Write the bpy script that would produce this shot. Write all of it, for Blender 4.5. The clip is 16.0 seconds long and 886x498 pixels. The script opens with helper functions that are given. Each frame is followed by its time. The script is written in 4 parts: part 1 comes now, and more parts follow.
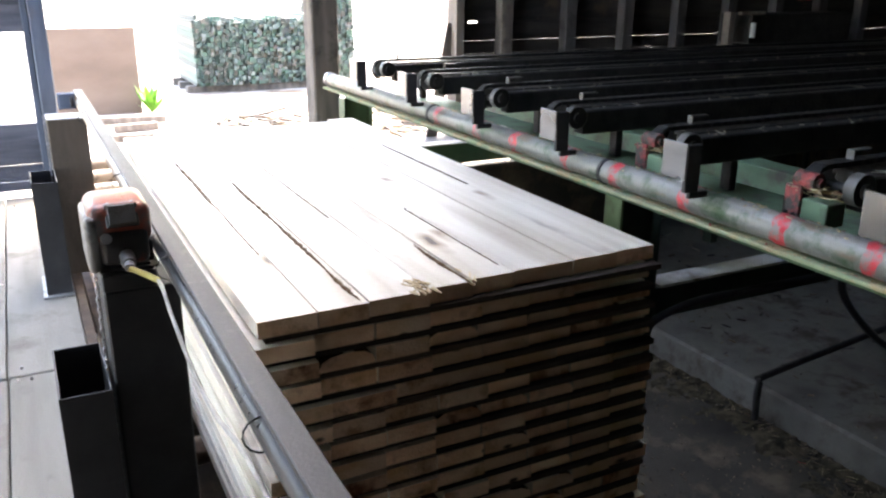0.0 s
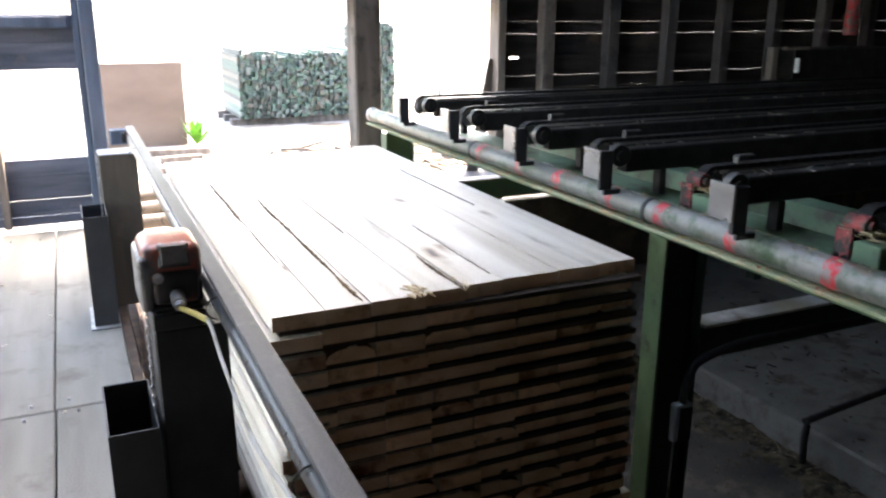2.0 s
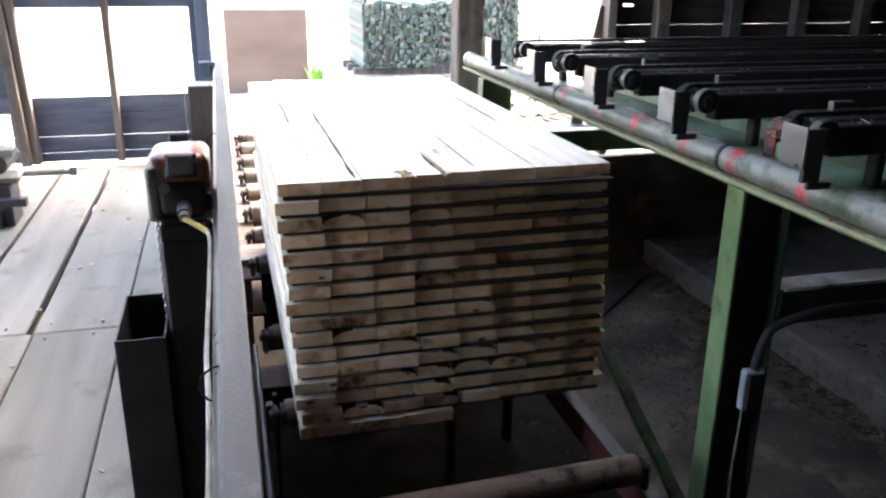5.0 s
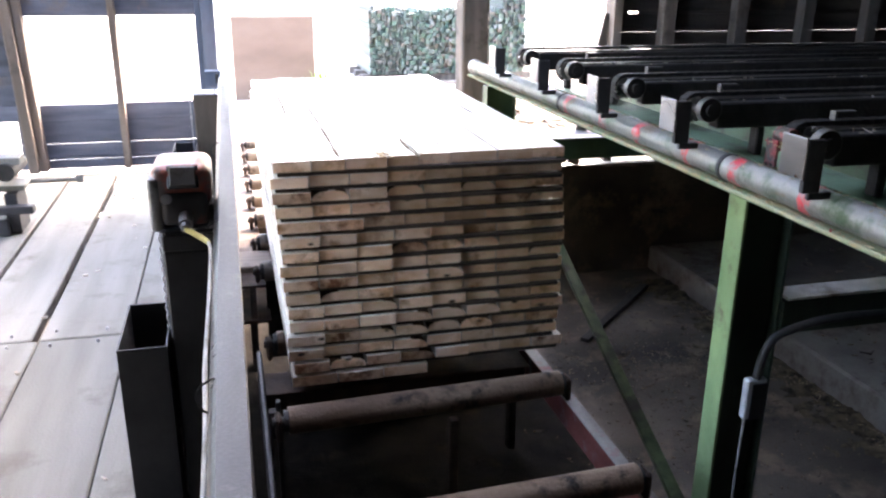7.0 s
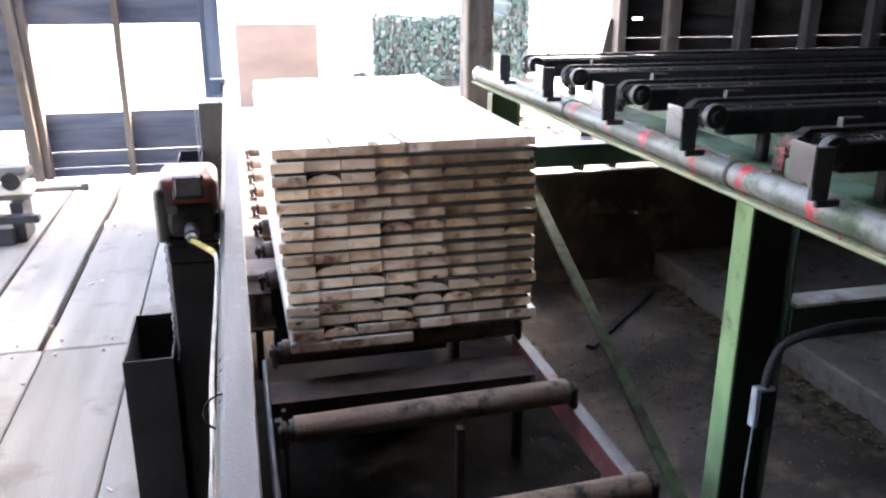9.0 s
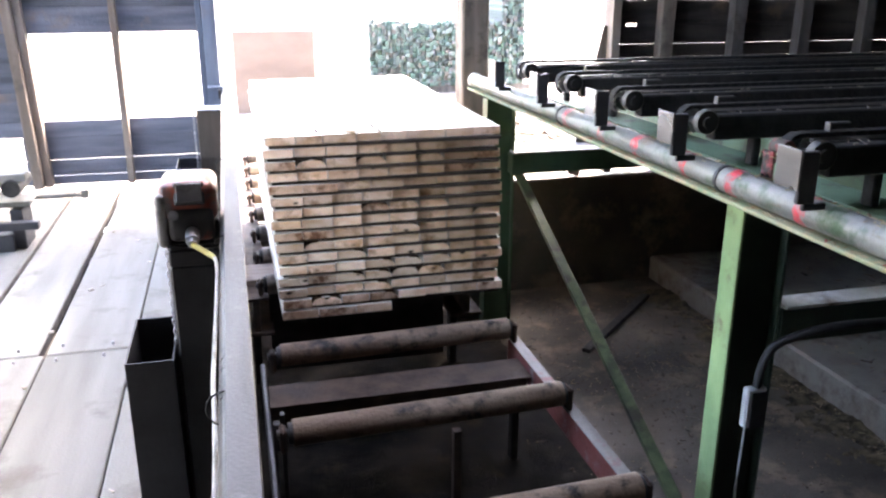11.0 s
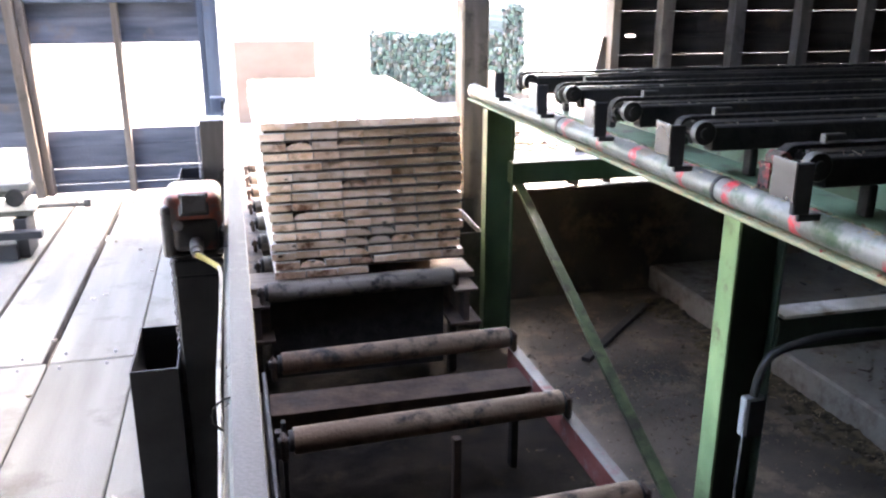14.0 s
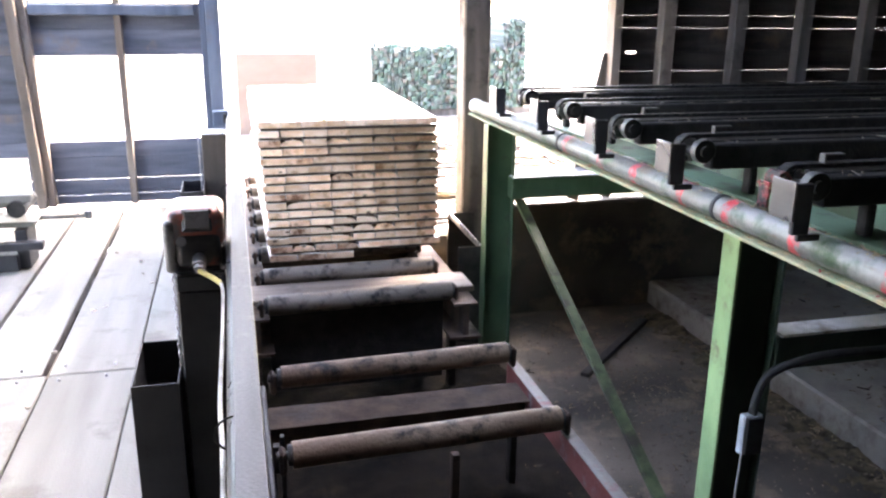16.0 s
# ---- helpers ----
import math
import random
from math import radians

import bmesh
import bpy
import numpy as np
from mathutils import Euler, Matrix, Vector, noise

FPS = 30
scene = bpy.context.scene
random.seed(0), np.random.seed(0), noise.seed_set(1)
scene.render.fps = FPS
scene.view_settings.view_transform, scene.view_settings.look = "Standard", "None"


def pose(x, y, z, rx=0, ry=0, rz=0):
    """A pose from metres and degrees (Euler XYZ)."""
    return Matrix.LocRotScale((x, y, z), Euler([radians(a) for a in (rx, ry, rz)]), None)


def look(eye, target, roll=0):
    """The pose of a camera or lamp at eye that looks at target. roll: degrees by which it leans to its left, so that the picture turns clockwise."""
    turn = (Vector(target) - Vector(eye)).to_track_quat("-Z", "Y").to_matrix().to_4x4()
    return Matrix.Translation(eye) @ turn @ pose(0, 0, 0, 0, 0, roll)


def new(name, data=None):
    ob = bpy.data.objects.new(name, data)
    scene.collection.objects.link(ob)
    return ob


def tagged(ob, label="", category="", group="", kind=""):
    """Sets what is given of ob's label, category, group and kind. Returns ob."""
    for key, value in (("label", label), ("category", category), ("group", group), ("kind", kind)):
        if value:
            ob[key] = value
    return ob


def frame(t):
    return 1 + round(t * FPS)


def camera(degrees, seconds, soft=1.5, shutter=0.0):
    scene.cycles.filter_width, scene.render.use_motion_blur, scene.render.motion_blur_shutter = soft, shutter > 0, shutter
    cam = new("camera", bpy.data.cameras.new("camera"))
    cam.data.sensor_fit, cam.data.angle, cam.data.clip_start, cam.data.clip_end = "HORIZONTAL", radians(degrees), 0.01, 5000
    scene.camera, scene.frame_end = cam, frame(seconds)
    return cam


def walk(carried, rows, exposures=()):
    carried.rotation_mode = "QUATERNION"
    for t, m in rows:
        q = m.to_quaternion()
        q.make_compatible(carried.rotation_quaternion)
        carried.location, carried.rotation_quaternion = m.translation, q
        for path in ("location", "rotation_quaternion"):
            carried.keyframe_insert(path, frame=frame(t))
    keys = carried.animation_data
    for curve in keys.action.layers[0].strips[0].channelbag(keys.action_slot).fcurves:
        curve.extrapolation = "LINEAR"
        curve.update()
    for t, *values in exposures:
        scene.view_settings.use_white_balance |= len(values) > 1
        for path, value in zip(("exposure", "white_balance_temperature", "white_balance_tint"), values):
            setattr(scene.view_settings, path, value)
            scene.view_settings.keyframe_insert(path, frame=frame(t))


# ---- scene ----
cam = camera(56.81, 16.0, soft=2.35, shutter=0.5)
PATH = [
    (0, (-0.1924, 1.8712, 1.3730), (0.6722, 3.5592, 0.7381), 0.48),
    (0.5, (-0.1922, 1.8646, 1.3762), (0.6718, 3.5589, 0.7573), 0.34),
    (1, (-0.1957, 1.8630, 1.3810), (0.6669, 3.5636, 0.7776), 0.20),
    (1.5, (-0.2027, 1.8691, 1.3864), (0.6378, 3.5871, 0.8015), 0.14),
    (2, (-0.2072, 1.8846, 1.3980), (0.5851, 3.6321, 0.8338), 0.24),
    (2.5, (-0.2048, 1.9076, 1.3991), (0.5097, 3.6957, 0.8586), 0.28),
    (3, (-0.1751, 1.9125, 1.3799), (0.4473, 3.7314, 0.8284), 0.55),
    (3.5, (-0.0889, 1.9125, 1.3573), (0.4664, 3.7438, 0.7762), 1.04),
    (4, (0.0003, 1.9005, 1.3213), (0.5243, 3.7306, 0.7078), 1.28),
    (4.5, (0.0418, 1.8670, 1.3034), (0.5398, 3.6886, 0.6447), 0.85),
    (7, (0.0678, 1.8461, 1.3200), (0.5419, 3.6781, 0.6726), 0.55),
    (7.5, (0.0725, 1.8508, 1.3192), (0.5419, 3.6857, 0.6766), 0.46),
    (8, (0.0711, 1.8548, 1.3210), (0.5376, 3.6915, 0.6816), 0.37),
    (8.5, (0.0704, 1.8575, 1.3245), (0.5342, 3.6955, 0.6867), 0.29),
    (9, (0.0646, 1.8598, 1.3253), (0.5301, 3.6985, 0.6911), 0.27),
    (11.5, (0.0593, 1.8034, 1.3379), (0.5330, 3.6455, 0.7197), 0.05),
    (12, (0.0579, 1.7953, 1.3408), (0.5326, 3.6382, 0.7255), 0.05),
    (12.5, (0.0582, 1.7883, 1.3449), (0.5318, 3.6323, 0.7321), 0.06),
    (13, (0.0562, 1.7887, 1.3444), (0.5298, 3.6343, 0.7365), 0.07),
    (13.5, (0.0549, 1.7892, 1.3459), (0.5282, 3.6360, 0.7416), 0.07),
    (14, (0.0535, 1.7886, 1.3470), (0.5271, 3.6365, 0.7461), 0.13),
    (14.5, (0.0529, 1.7868, 1.3487), (0.5262, 3.6360, 0.7517), 0.21),
    (15, (0.0501, 1.7895, 1.3511), (0.5238, 3.6395, 0.7569), 0.33),
    (15.5, (0.0497, 1.7885, 1.3541), (0.5248, 3.6407, 0.7677), 0.47),
    (16, (0.0475, 1.7835, 1.3622), (0.5249, 3.6394, 0.7897), 0.63),
]
EXPOSURES = [(0.0, 5.05, 7600, 15), (3.0, 4.75, 7400, 14), (4.5, 4.75, 7300, 15), (7.0, 5.2, 7200, 20), (16.0, 5.65, 7250, 20)]
walk(cam, [(t, look(eye, target, roll)) for t, eye, target, roll in PATH], EXPOSURES)

# ---------------------------------------------------------------- world and light
SUN_EL, SUN_AZ = radians(47), radians(54)
world = bpy.data.worlds.new("sky")
scene.world = world
world.use_nodes = True
wn = world.node_tree
sky = wn.nodes.new("ShaderNodeTexSky")
sky.sky_type, sky.sun_disc = "NISHITA", False
sky.sun_elevation, sky.sun_rotation = SUN_EL, SUN_AZ
sky.dust_density, sky.air_density = 3.0, 1.0
wn.links.new(sky.outputs[0], wn.nodes["Background"].inputs[0])
wn.nodes["Background"].inputs[1].default_value = 0.15
sun = new("sun", bpy.data.lights.new("sun", "SUN"))
sun.data.energy, sun.data.angle, sun.data.color = 1.4, radians(32), (1.0, 0.985, 0.96)
sun.matrix_world = look((math.sin(SUN_AZ) * 9, math.cos(SUN_AZ) * 9, math.tan(SUN_EL) * 9), (0, 0, 0))


# ---------------------------------------------------------------- materials
def mat(name, c1, c2, scale=(6, 6, 6), rough=0.75, metal=0.0, bump=0.15, fine=60.0, dirt=None, dirt_at=0.6, dirt_scale=3.0, rand=0.0, wave=None, spec=0.3, knots=None):
    """Two tones by a stretched noise, a finer grain in the relief, dirt patches on top, and a shade of its own for each piece."""
    m = bpy.data.materials.new(name)
    m.use_nodes = True
    n, l = m.node_tree.nodes, m.node_tree.links
    b = n["Principled BSDF"]
    tc = n.new("ShaderNodeTexCoord")
    mp = n.new("ShaderNodeMapping")
    mp.inputs["Scale"].default_value = scale
    info = n.new("ShaderNodeObjectInfo")
    off = n.new("ShaderNodeVectorMath")
    off.operation = "MULTIPLY_ADD"
    comb = n.new("ShaderNodeCombineXYZ")
    for k in range(3):
        l.new(info.outputs["Random"], comb.inputs[k])
    off.inputs[1].default_value = (37, 53, 71)
    l.new(comb.outputs[0], off.inputs[0])
    l.new(tc.outputs["Object"], off.inputs[2])
    l.new(off.outputs[0], mp.inputs[0])
    n1 = n.new("ShaderNodeTexNoise")
    n1.inputs["Scale"].default_value, n1.inputs["Detail"].default_value = 1.0, 6.0
    l.new(mp.outputs[0], n1.inputs["Vector"])
    r1 = n.new("ShaderNodeValToRGB")
    r1.color_ramp.elements[0].position, r1.color_ramp.elements[1].position = 0.32, 0.68
    r1.color_ramp.elements[0].color, r1.color_ramp.elements[1].color = (*c1, 1), (*c2, 1)
    src = n1.outputs["Fac"]
    if wave:
        wv = n.new("ShaderNodeTexWave")
        wv.inputs["Scale"].default_value, wv.inputs["Distortion"].default_value, wv.inputs["Detail"].default_value = wave, 6.0, 3.0
        l.new(mp.outputs[0], wv.inputs["Vector"])
        mxw = n.new("ShaderNodeMath")
        mxw.operation = "MULTIPLY_ADD"
        mxw.inputs[1].default_value = 0.3
        sc = n.new("ShaderNodeMath")
        sc.operation = "MULTIPLY"
        sc.inputs[1].default_value = 0.75
        l.new(n1.outputs["Fac"], sc.inputs[0])
        l.new(wv.outputs["Fac"], mxw.inputs[0])
        l.new(sc.outputs[0], mxw.inputs[2])
        src = mxw.outputs[0]
    l.new(src, r1.inputs[0])
    col = r1.outputs[0]
    n2 = n.new("ShaderNodeTexNoise")
    n2.inputs["Scale"].default_value, n2.inputs["Detail"].default_value = fine, 3.0
    l.new(off.outputs[0], n2.inputs["Vector"])
    if dirt:
        n3 = n.new("ShaderNodeTexNoise")
        n3.inputs["Scale"].default_value, n3.inputs["Detail"].default_value, n3.inputs["Roughness"].default_value = dirt_scale, 8.0, 0.65
        l.new(off.outputs[0], n3.inputs["Vector"])
        r3 = n.new("ShaderNodeValToRGB")
        r3.color_ramp.elements[0].position, r3.color_ramp.elements[1].position = dirt_at - 0.06, dirt_at + 0.08
        l.new(n3.outputs["Fac"], r3.inputs[0])
        mx = n.new("ShaderNodeMix")
        mx.data_type = "RGBA"
        l.new(r3.outputs[0], mx.inputs[0])
        l.new(col, mx.inputs[6])
        mx.inputs[7].default_value = (*dirt, 1)
        col = mx.outputs[2]
    if knots:
        for kc, ksc, kp, kw, stretch in knots:
            vo = n.new("ShaderNodeTexVoronoi") if stretch[1] < 0 else n.new("ShaderNodeTexNoise")
            km = n.new("ShaderNodeMapping")
            km.inputs["Scale"].default_value = tuple(abs(q) for q in stretch)
            l.new(off.outputs[0], km.inputs[0])
            wob = n.new("ShaderNodeTexNoise")
            wob.inputs["Scale"].default_value = 6.0
            l.new(off.outputs[0], wob.inputs["Vector"])
            wa = n.new("ShaderNodeVectorMath")
            wa.operation = "MULTIPLY_ADD"
            wa.inputs[1].default_value = (0.25, 0.25, 0.25)
            l.new(wob.outputs["Color"], wa.inputs[0])
            l.new(km.outputs[0], wa.inputs[2])
            l.new(wa.outputs[0], vo.inputs["Vector"])
            vo.inputs["Scale"].default_value = ksc
            kr = n.new("ShaderNodeMapRange")
            kr.inputs[1].default_value, kr.inputs[2].default_value = kp, kp + kw
            if stretch[1] < 0:
                kr.inputs[3].default_value, kr.inputs[4].default_value = 1.0, 0.0
                l.new(vo.outputs["Distance"], kr.inputs[0])
            else:
                vo.inputs["Detail"].default_value = 5.0
                l.new(vo.outputs["Fac"], kr.inputs[0])
            km2 = n.new("ShaderNodeMix")
            km2.data_type = "RGBA"
            l.new(kr.outputs[0], km2.inputs[0])
            l.new(col, km2.inputs[6])
            km2.inputs[7].default_value = (*kc, 1)
            col = km2.outputs[2]
    hsv = n.new("ShaderNodeHueSaturation")
    mr = n.new("ShaderNodeMapRange")
    mr.inputs[3].default_value, mr.inputs[4].default_value = 1.0 - rand, 1.0 + rand
    l.new(info.outputs["Random"], mr.inputs[0])
    l.new(mr.outputs[0], hsv.inputs["Value"])
    l.new(col, hsv.inputs["Color"])
    l.new(hsv.outputs[0], b.inputs["Base Color"])
    rr = n.new("ShaderNodeMapRange")
    rr.inputs[3].default_value, rr.inputs[4].default_value = max(0.05, rough - 0.15), min(1.0, rough + 0.15)
    l.new(n2.outputs["Fac"], rr.inputs[0])
    l.new(rr.outputs[0], b.inputs["Roughness"])
    b.inputs["Metallic"].default_value = metal
    b.inputs["Specular IOR Level"].default_value = spec
    add = n.new("ShaderNodeMath")
    add.operation = "ADD"
    l.new(n1.outputs["Fac"], add.inputs[0])
    l.new(n2.outputs["Fac"], add.inputs[1])
    bp = n.new("ShaderNodeBump")
    bp.inputs["Strength"].default_value, bp.inputs["Distance"].default_value = bump, 0.01
    l.new(add.outputs[0], bp.inputs["Height"])
    l.new(bp.outputs[0], b.inputs["Normal"])
    return m


FRESH = mat("fresh_sawn_wood", (0.56, 0.465, 0.35), (0.80, 0.72, 0.60), (14, 0.9, 14), 0.45, bump=0.25, fine=90, dirt=(0.40, 0.29, 0.185), dirt_at=0.71, dirt_scale=2.6, rand=0.10, spec=0.55, knots=(((0.33, 0.25, 0.175), 1.0, 0.62, 0.12, (9, 0.9, 9)), ((0.36, 0.25, 0.155), 1.0, 0.06, 0.09, (5, -1.5, 0.02)), ((0.09, 0.052, 0.03), 1.0, 0.035, 0.03, (5, -1.5, 0.02))))
ENDGRAIN = mat("sawn_end_grain", (0.69, 0.415, 0.235), (0.90, 0.67, 0.485), (9, 9, 18), 0.75, bump=0.3, fine=140, dirt=(0.33, 0.155, 0.065), dirt_at=0.60, dirt_scale=6, rand=0.22, knots=(((0.06, 0.035, 0.02), 1.0, 0.07, 0.06, (7, -0.02, 14)),))
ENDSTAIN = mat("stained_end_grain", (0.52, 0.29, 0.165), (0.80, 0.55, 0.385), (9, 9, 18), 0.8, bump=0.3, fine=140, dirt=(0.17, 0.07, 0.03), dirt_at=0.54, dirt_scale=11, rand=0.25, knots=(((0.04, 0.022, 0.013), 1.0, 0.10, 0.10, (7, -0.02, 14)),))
COVERWOOD = mat("trodden_plank_wood", (0.14, 0.105, 0.08), (0.27, 0.215, 0.17), (1.0, 12, 12), 0.8, bump=0.3, dirt=(0.075, 0.055, 0.04), dirt_at=0.6, dirt_scale=4)
ROLLERGREY = mat("worn_bright_roller", (0.10, 0.076, 0.056), (0.205, 0.17, 0.135), (2, 10, 10), 0.55, metal=0.0, bump=0.3, dirt=(0.010, 0.008, 0.007), dirt_at=0.57, dirt_scale=13)
PLATE = mat("worn_stop_steel", (0.15, 0.148, 0.146), (0.28, 0.276, 0.27), (2, 2, 8), 0.3, metal=0.85, bump=0.0, fine=6)
TORN = mat("torn_wood", (0.46, 0.32, 0.17), (0.68, 0.53, 0.33), (30, 8, 30), 0.85, bump=0.5)
# lath wood taken down to near black, the shade of the layer gaps
LATH = mat("shade_dark_lath_wood", (0.026, 0.018, 0.012), (0.060, 0.041, 0.028), (3, 14, 14), 0.8, rand=0.2)
BARK = mat("bark", (0.045, 0.026, 0.014), (0.15, 0.085, 0.045), (40, 8, 40), 0.95, bump=0.8, spec=0.1)
DECKWOOD = mat("deck_wood", (0.140, 0.137, 0.120), (0.205, 0.20, 0.178), (9, 0.8, 9), 0.9, bump=0.3, fine=120, dirt=(0.11, 0.104, 0.088), dirt_at=0.60, dirt_scale=3.5, rand=0.12, spec=0.2)
OLDWOOD = mat("old_dark_wood", (0.035, 0.036, 0.042), (0.085, 0.085, 0.095), (2.0, 8, 14), 0.85, bump=0.3, dirt=(0.11, 0.085, 0.065), dirt_at=0.68, dirt_scale=1.7, rand=0.25)
# brown board darkened for the unlit right part of the wall
DARKBOARD = mat("shade_dark_board", (0.017, 0.014, 0.013), (0.050, 0.041, 0.036), (2.0, 8, 14), 0.85, bump=0.3, dirt=(0.085, 0.055, 0.036), dirt_at=0.66, dirt_scale=1.7, rand=0.3)
BLUEBOARD = mat("faded_blue_board", (0.045, 0.052, 0.068), (0.105, 0.115, 0.145), (2.0, 8, 14), 0.8, bump=0.3, dirt=(0.13, 0.10, 0.08), dirt_at=0.66, dirt_scale=2.4, rand=0.2)
STUDWOOD = mat("stud_wood", (0.105, 0.085, 0.07), (0.21, 0.175, 0.147), (12, 12, 1.2), 0.85, bump=0.35, dirt=(0.045, 0.038, 0.034), dirt_at=0.6, dirt_scale=2.2, rand=0.2)
POSTWOOD = mat("timber_post_wood", (0.045, 0.040, 0.036), (0.125, 0.105, 0.088), (10, 10, 1.6), 0.85, bump=0.4, dirt=(0.03, 0.025, 0.02), dirt_at=0.58, dirt_scale=5)
BLUEPAINT = mat("faded_blue_paint", (0.05, 0.065, 0.09), (0.12, 0.15, 0.20), (7, 7, 1.5), 0.7, bump=0.2, dirt=(0.13, 0.11, 0.10), dirt_at=0.66)
BLACK = mat("black_painted_steel", (0.012, 0.012, 0.014), (0.03, 0.03, 0.033), (8, 8, 8), 0.55, metal=0.0, bump=0.08, dirt=(0.06, 0.05, 0.045), dirt_at=0.72, spec=0.4)
# darker copy of the stud wood; on the right-hand studs it paints shade
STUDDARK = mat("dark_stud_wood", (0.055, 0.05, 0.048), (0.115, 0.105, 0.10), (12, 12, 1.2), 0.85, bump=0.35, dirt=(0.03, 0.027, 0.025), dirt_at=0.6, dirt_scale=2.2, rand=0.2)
WORNGREY = mat("worn_grey_paint", (0.07, 0.066, 0.06), (0.15, 0.141, 0.128), (12, 3, 12), 0.55, bump=0.15, dirt=(0.13, 0.05, 0.045), dirt_at=0.60, dirt_scale=9)
GREASE = mat("greasy_black_steel", (0.013, 0.012, 0.011), (0.034, 0.031, 0.028), (12, 12, 12), 0.62, bump=0.3, dirt=(0.05, 0.035, 0.02), dirt_at=0.70, dirt_scale=9, spec=0.22)
RIMGREY = mat("dusty_worn_steel", (0.055, 0.053, 0.05), (0.13, 0.127, 0.12), (9, 9, 9), 0.5, metal=0.3, bump=0.1, dirt=(0.05, 0.04, 0.03), dirt_at=0.6, dirt_scale=18)
STEEL = mat("worn_bare_steel", (0.22, 0.22, 0.23), (0.42, 0.42, 0.44), (3, 14, 14), 0.38, metal=0.9, bump=0.06, dirt=(0.10, 0.09, 0.085), dirt_at=0.7, dirt_scale=12)
RAILTOP = mat("grey_steel_bar", (0.028, 0.029, 0.031), (0.066, 0.067, 0.07), (18, 2, 18), 0.5, metal=0.0, bump=0.1, fine=200, dirt=(0.10, 0.095, 0.09), dirt_at=0.66, dirt_scale=20, spec=0.34)
CONDUIT = mat("dark_conduit", (0.016, 0.017, 0.02), (0.035, 0.038, 0.044), (6, 2, 6), 0.32, metal=0.1, bump=0.05)
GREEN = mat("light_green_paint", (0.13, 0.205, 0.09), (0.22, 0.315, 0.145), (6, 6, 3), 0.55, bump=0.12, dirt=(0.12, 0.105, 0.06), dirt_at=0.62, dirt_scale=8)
DKGREEN = mat("dark_green_paint", (0.034, 0.068, 0.032), (0.068, 0.12, 0.058), (5, 5, 3), 0.55, bump=0.12, dirt=(0.06, 0.05, 0.04), dirt_at=0.66, dirt_scale=7)
PIPE = mat("worn_green_grey_pipe", (0.10, 0.106, 0.09), (0.245, 0.237, 0.215), (12, 2.0, 12), 0.5, metal=0.2, bump=0.25, dirt=(0.055, 0.09, 0.05), dirt_at=0.57, dirt_scale=7, knots=(((0.15, 0.115, 0.08), 1.0, 0.60, 0.08, (16, 5, 16)),))
RED = mat("red_paint", (0.46, 0.02, 0.03), (0.62, 0.055, 0.06), (20, 20, 20), 0.5, bump=0.1, dirt=(0.21, 0.17, 0.155), dirt_at=0.49, dirt_scale=22)
SAWLEDGE = mat("green_ledge_with_sawdust", (0.16, 0.24, 0.13), (0.34, 0.32, 0.20), (30, 5, 30), 0.8, bump=0.5, dirt=(0.38, 0.28, 0.15), dirt_at=0.54, dirt_scale=14)
ROLLER = mat("rusty_roller", (0.08, 0.045, 0.026), (0.185, 0.128, 0.084), (2, 10, 10), 0.65, metal=0.0, bump=0.4, dirt=(0.010, 0.007, 0.005), dirt_at=0.565, dirt_scale=9)
REDFRAME = mat("faded_red_steel", (0.11, 0.028, 0.022), (0.17, 0.055, 0.043), (10, 4, 10), 0.65, bump=0.15, dirt=(0.15, 0.135, 0.13), dirt_at=0.60, dirt_scale=8)
RUST = mat("rusty_steel", (0.030, 0.019, 0.013), (0.08, 0.052, 0.036), (10, 10, 10), 0.85, bump=0.3, dirt=(0.035, 0.029, 0.025), dirt_at=0.58)
CONCRETE = mat("dirty_concrete", (0.024, 0.020, 0.0155), (0.105, 0.087, 0.066), (1.6, 1.6, 1.6), 0.9, bump=0.4, fine=80, dirt=(0.15, 0.115, 0.075), dirt_at=0.575, dirt_scale=3.4)
KERBSTONE = mat("grey_kerb_concrete", (0.095, 0.087, 0.072), (0.19, 0.176, 0.15), (3, 3, 3), 0.9, bump=0.35, dirt=(0.065, 0.052, 0.038), dirt_at=0.56)
PLY = mat("brown_plywood", (0.098, 0.069, 0.052), (0.13, 0.094, 0.071), (1.5, 1.5, 3), 0.8, bump=0.1, rand=0.1)
GRAVEL = mat("pale_gravel", (0.19, 0.172, 0.15), (0.34, 0.32, 0.285), (1.3, 1.3, 1.3), 0.95, bump=0.5, fine=25, dirt=(0.09, 0.068, 0.047), dirt_at=0.54, dirt_scale=0.9)
WHITE = mat("white_paint", (0.70, 0.70, 0.69), (0.82, 0.82, 0.80), (3, 3, 3), 0.6, bump=0.08)
MOTORGREY = mat("worn_grey_enamel", (0.022, 0.021, 0.022), (0.065, 0.06, 0.06), (14, 14, 14), 0.35, bump=0.08, dirt=(0.24, 0.05, 0.03), dirt_at=0.62, dirt_scale=14)
MOTORRED = mat("worn_orange_enamel", (0.05, 0.046, 0.046), (0.13, 0.12, 0.118), (16, 16, 16), 0.34, bump=0.08, dirt=(0.30, 0.058, 0.026), dirt_at=0.475, dirt_scale=11, spec=0.45)
YELLOW = mat("yellow_cable", (0.36, 0.295, 0.085), (0.48, 0.41, 0.14), (9, 9, 9), 0.55, bump=0.04)
GUARDGREY = mat("scuffed_grey_casting", (0.15, 0.149, 0.148), (0.27, 0.268, 0.265), (12, 12, 12), 0.4, metal=0.2, bump=0.06, dirt=(0.05, 0.045, 0.04), dirt_at=0.6, dirt_scale=11)
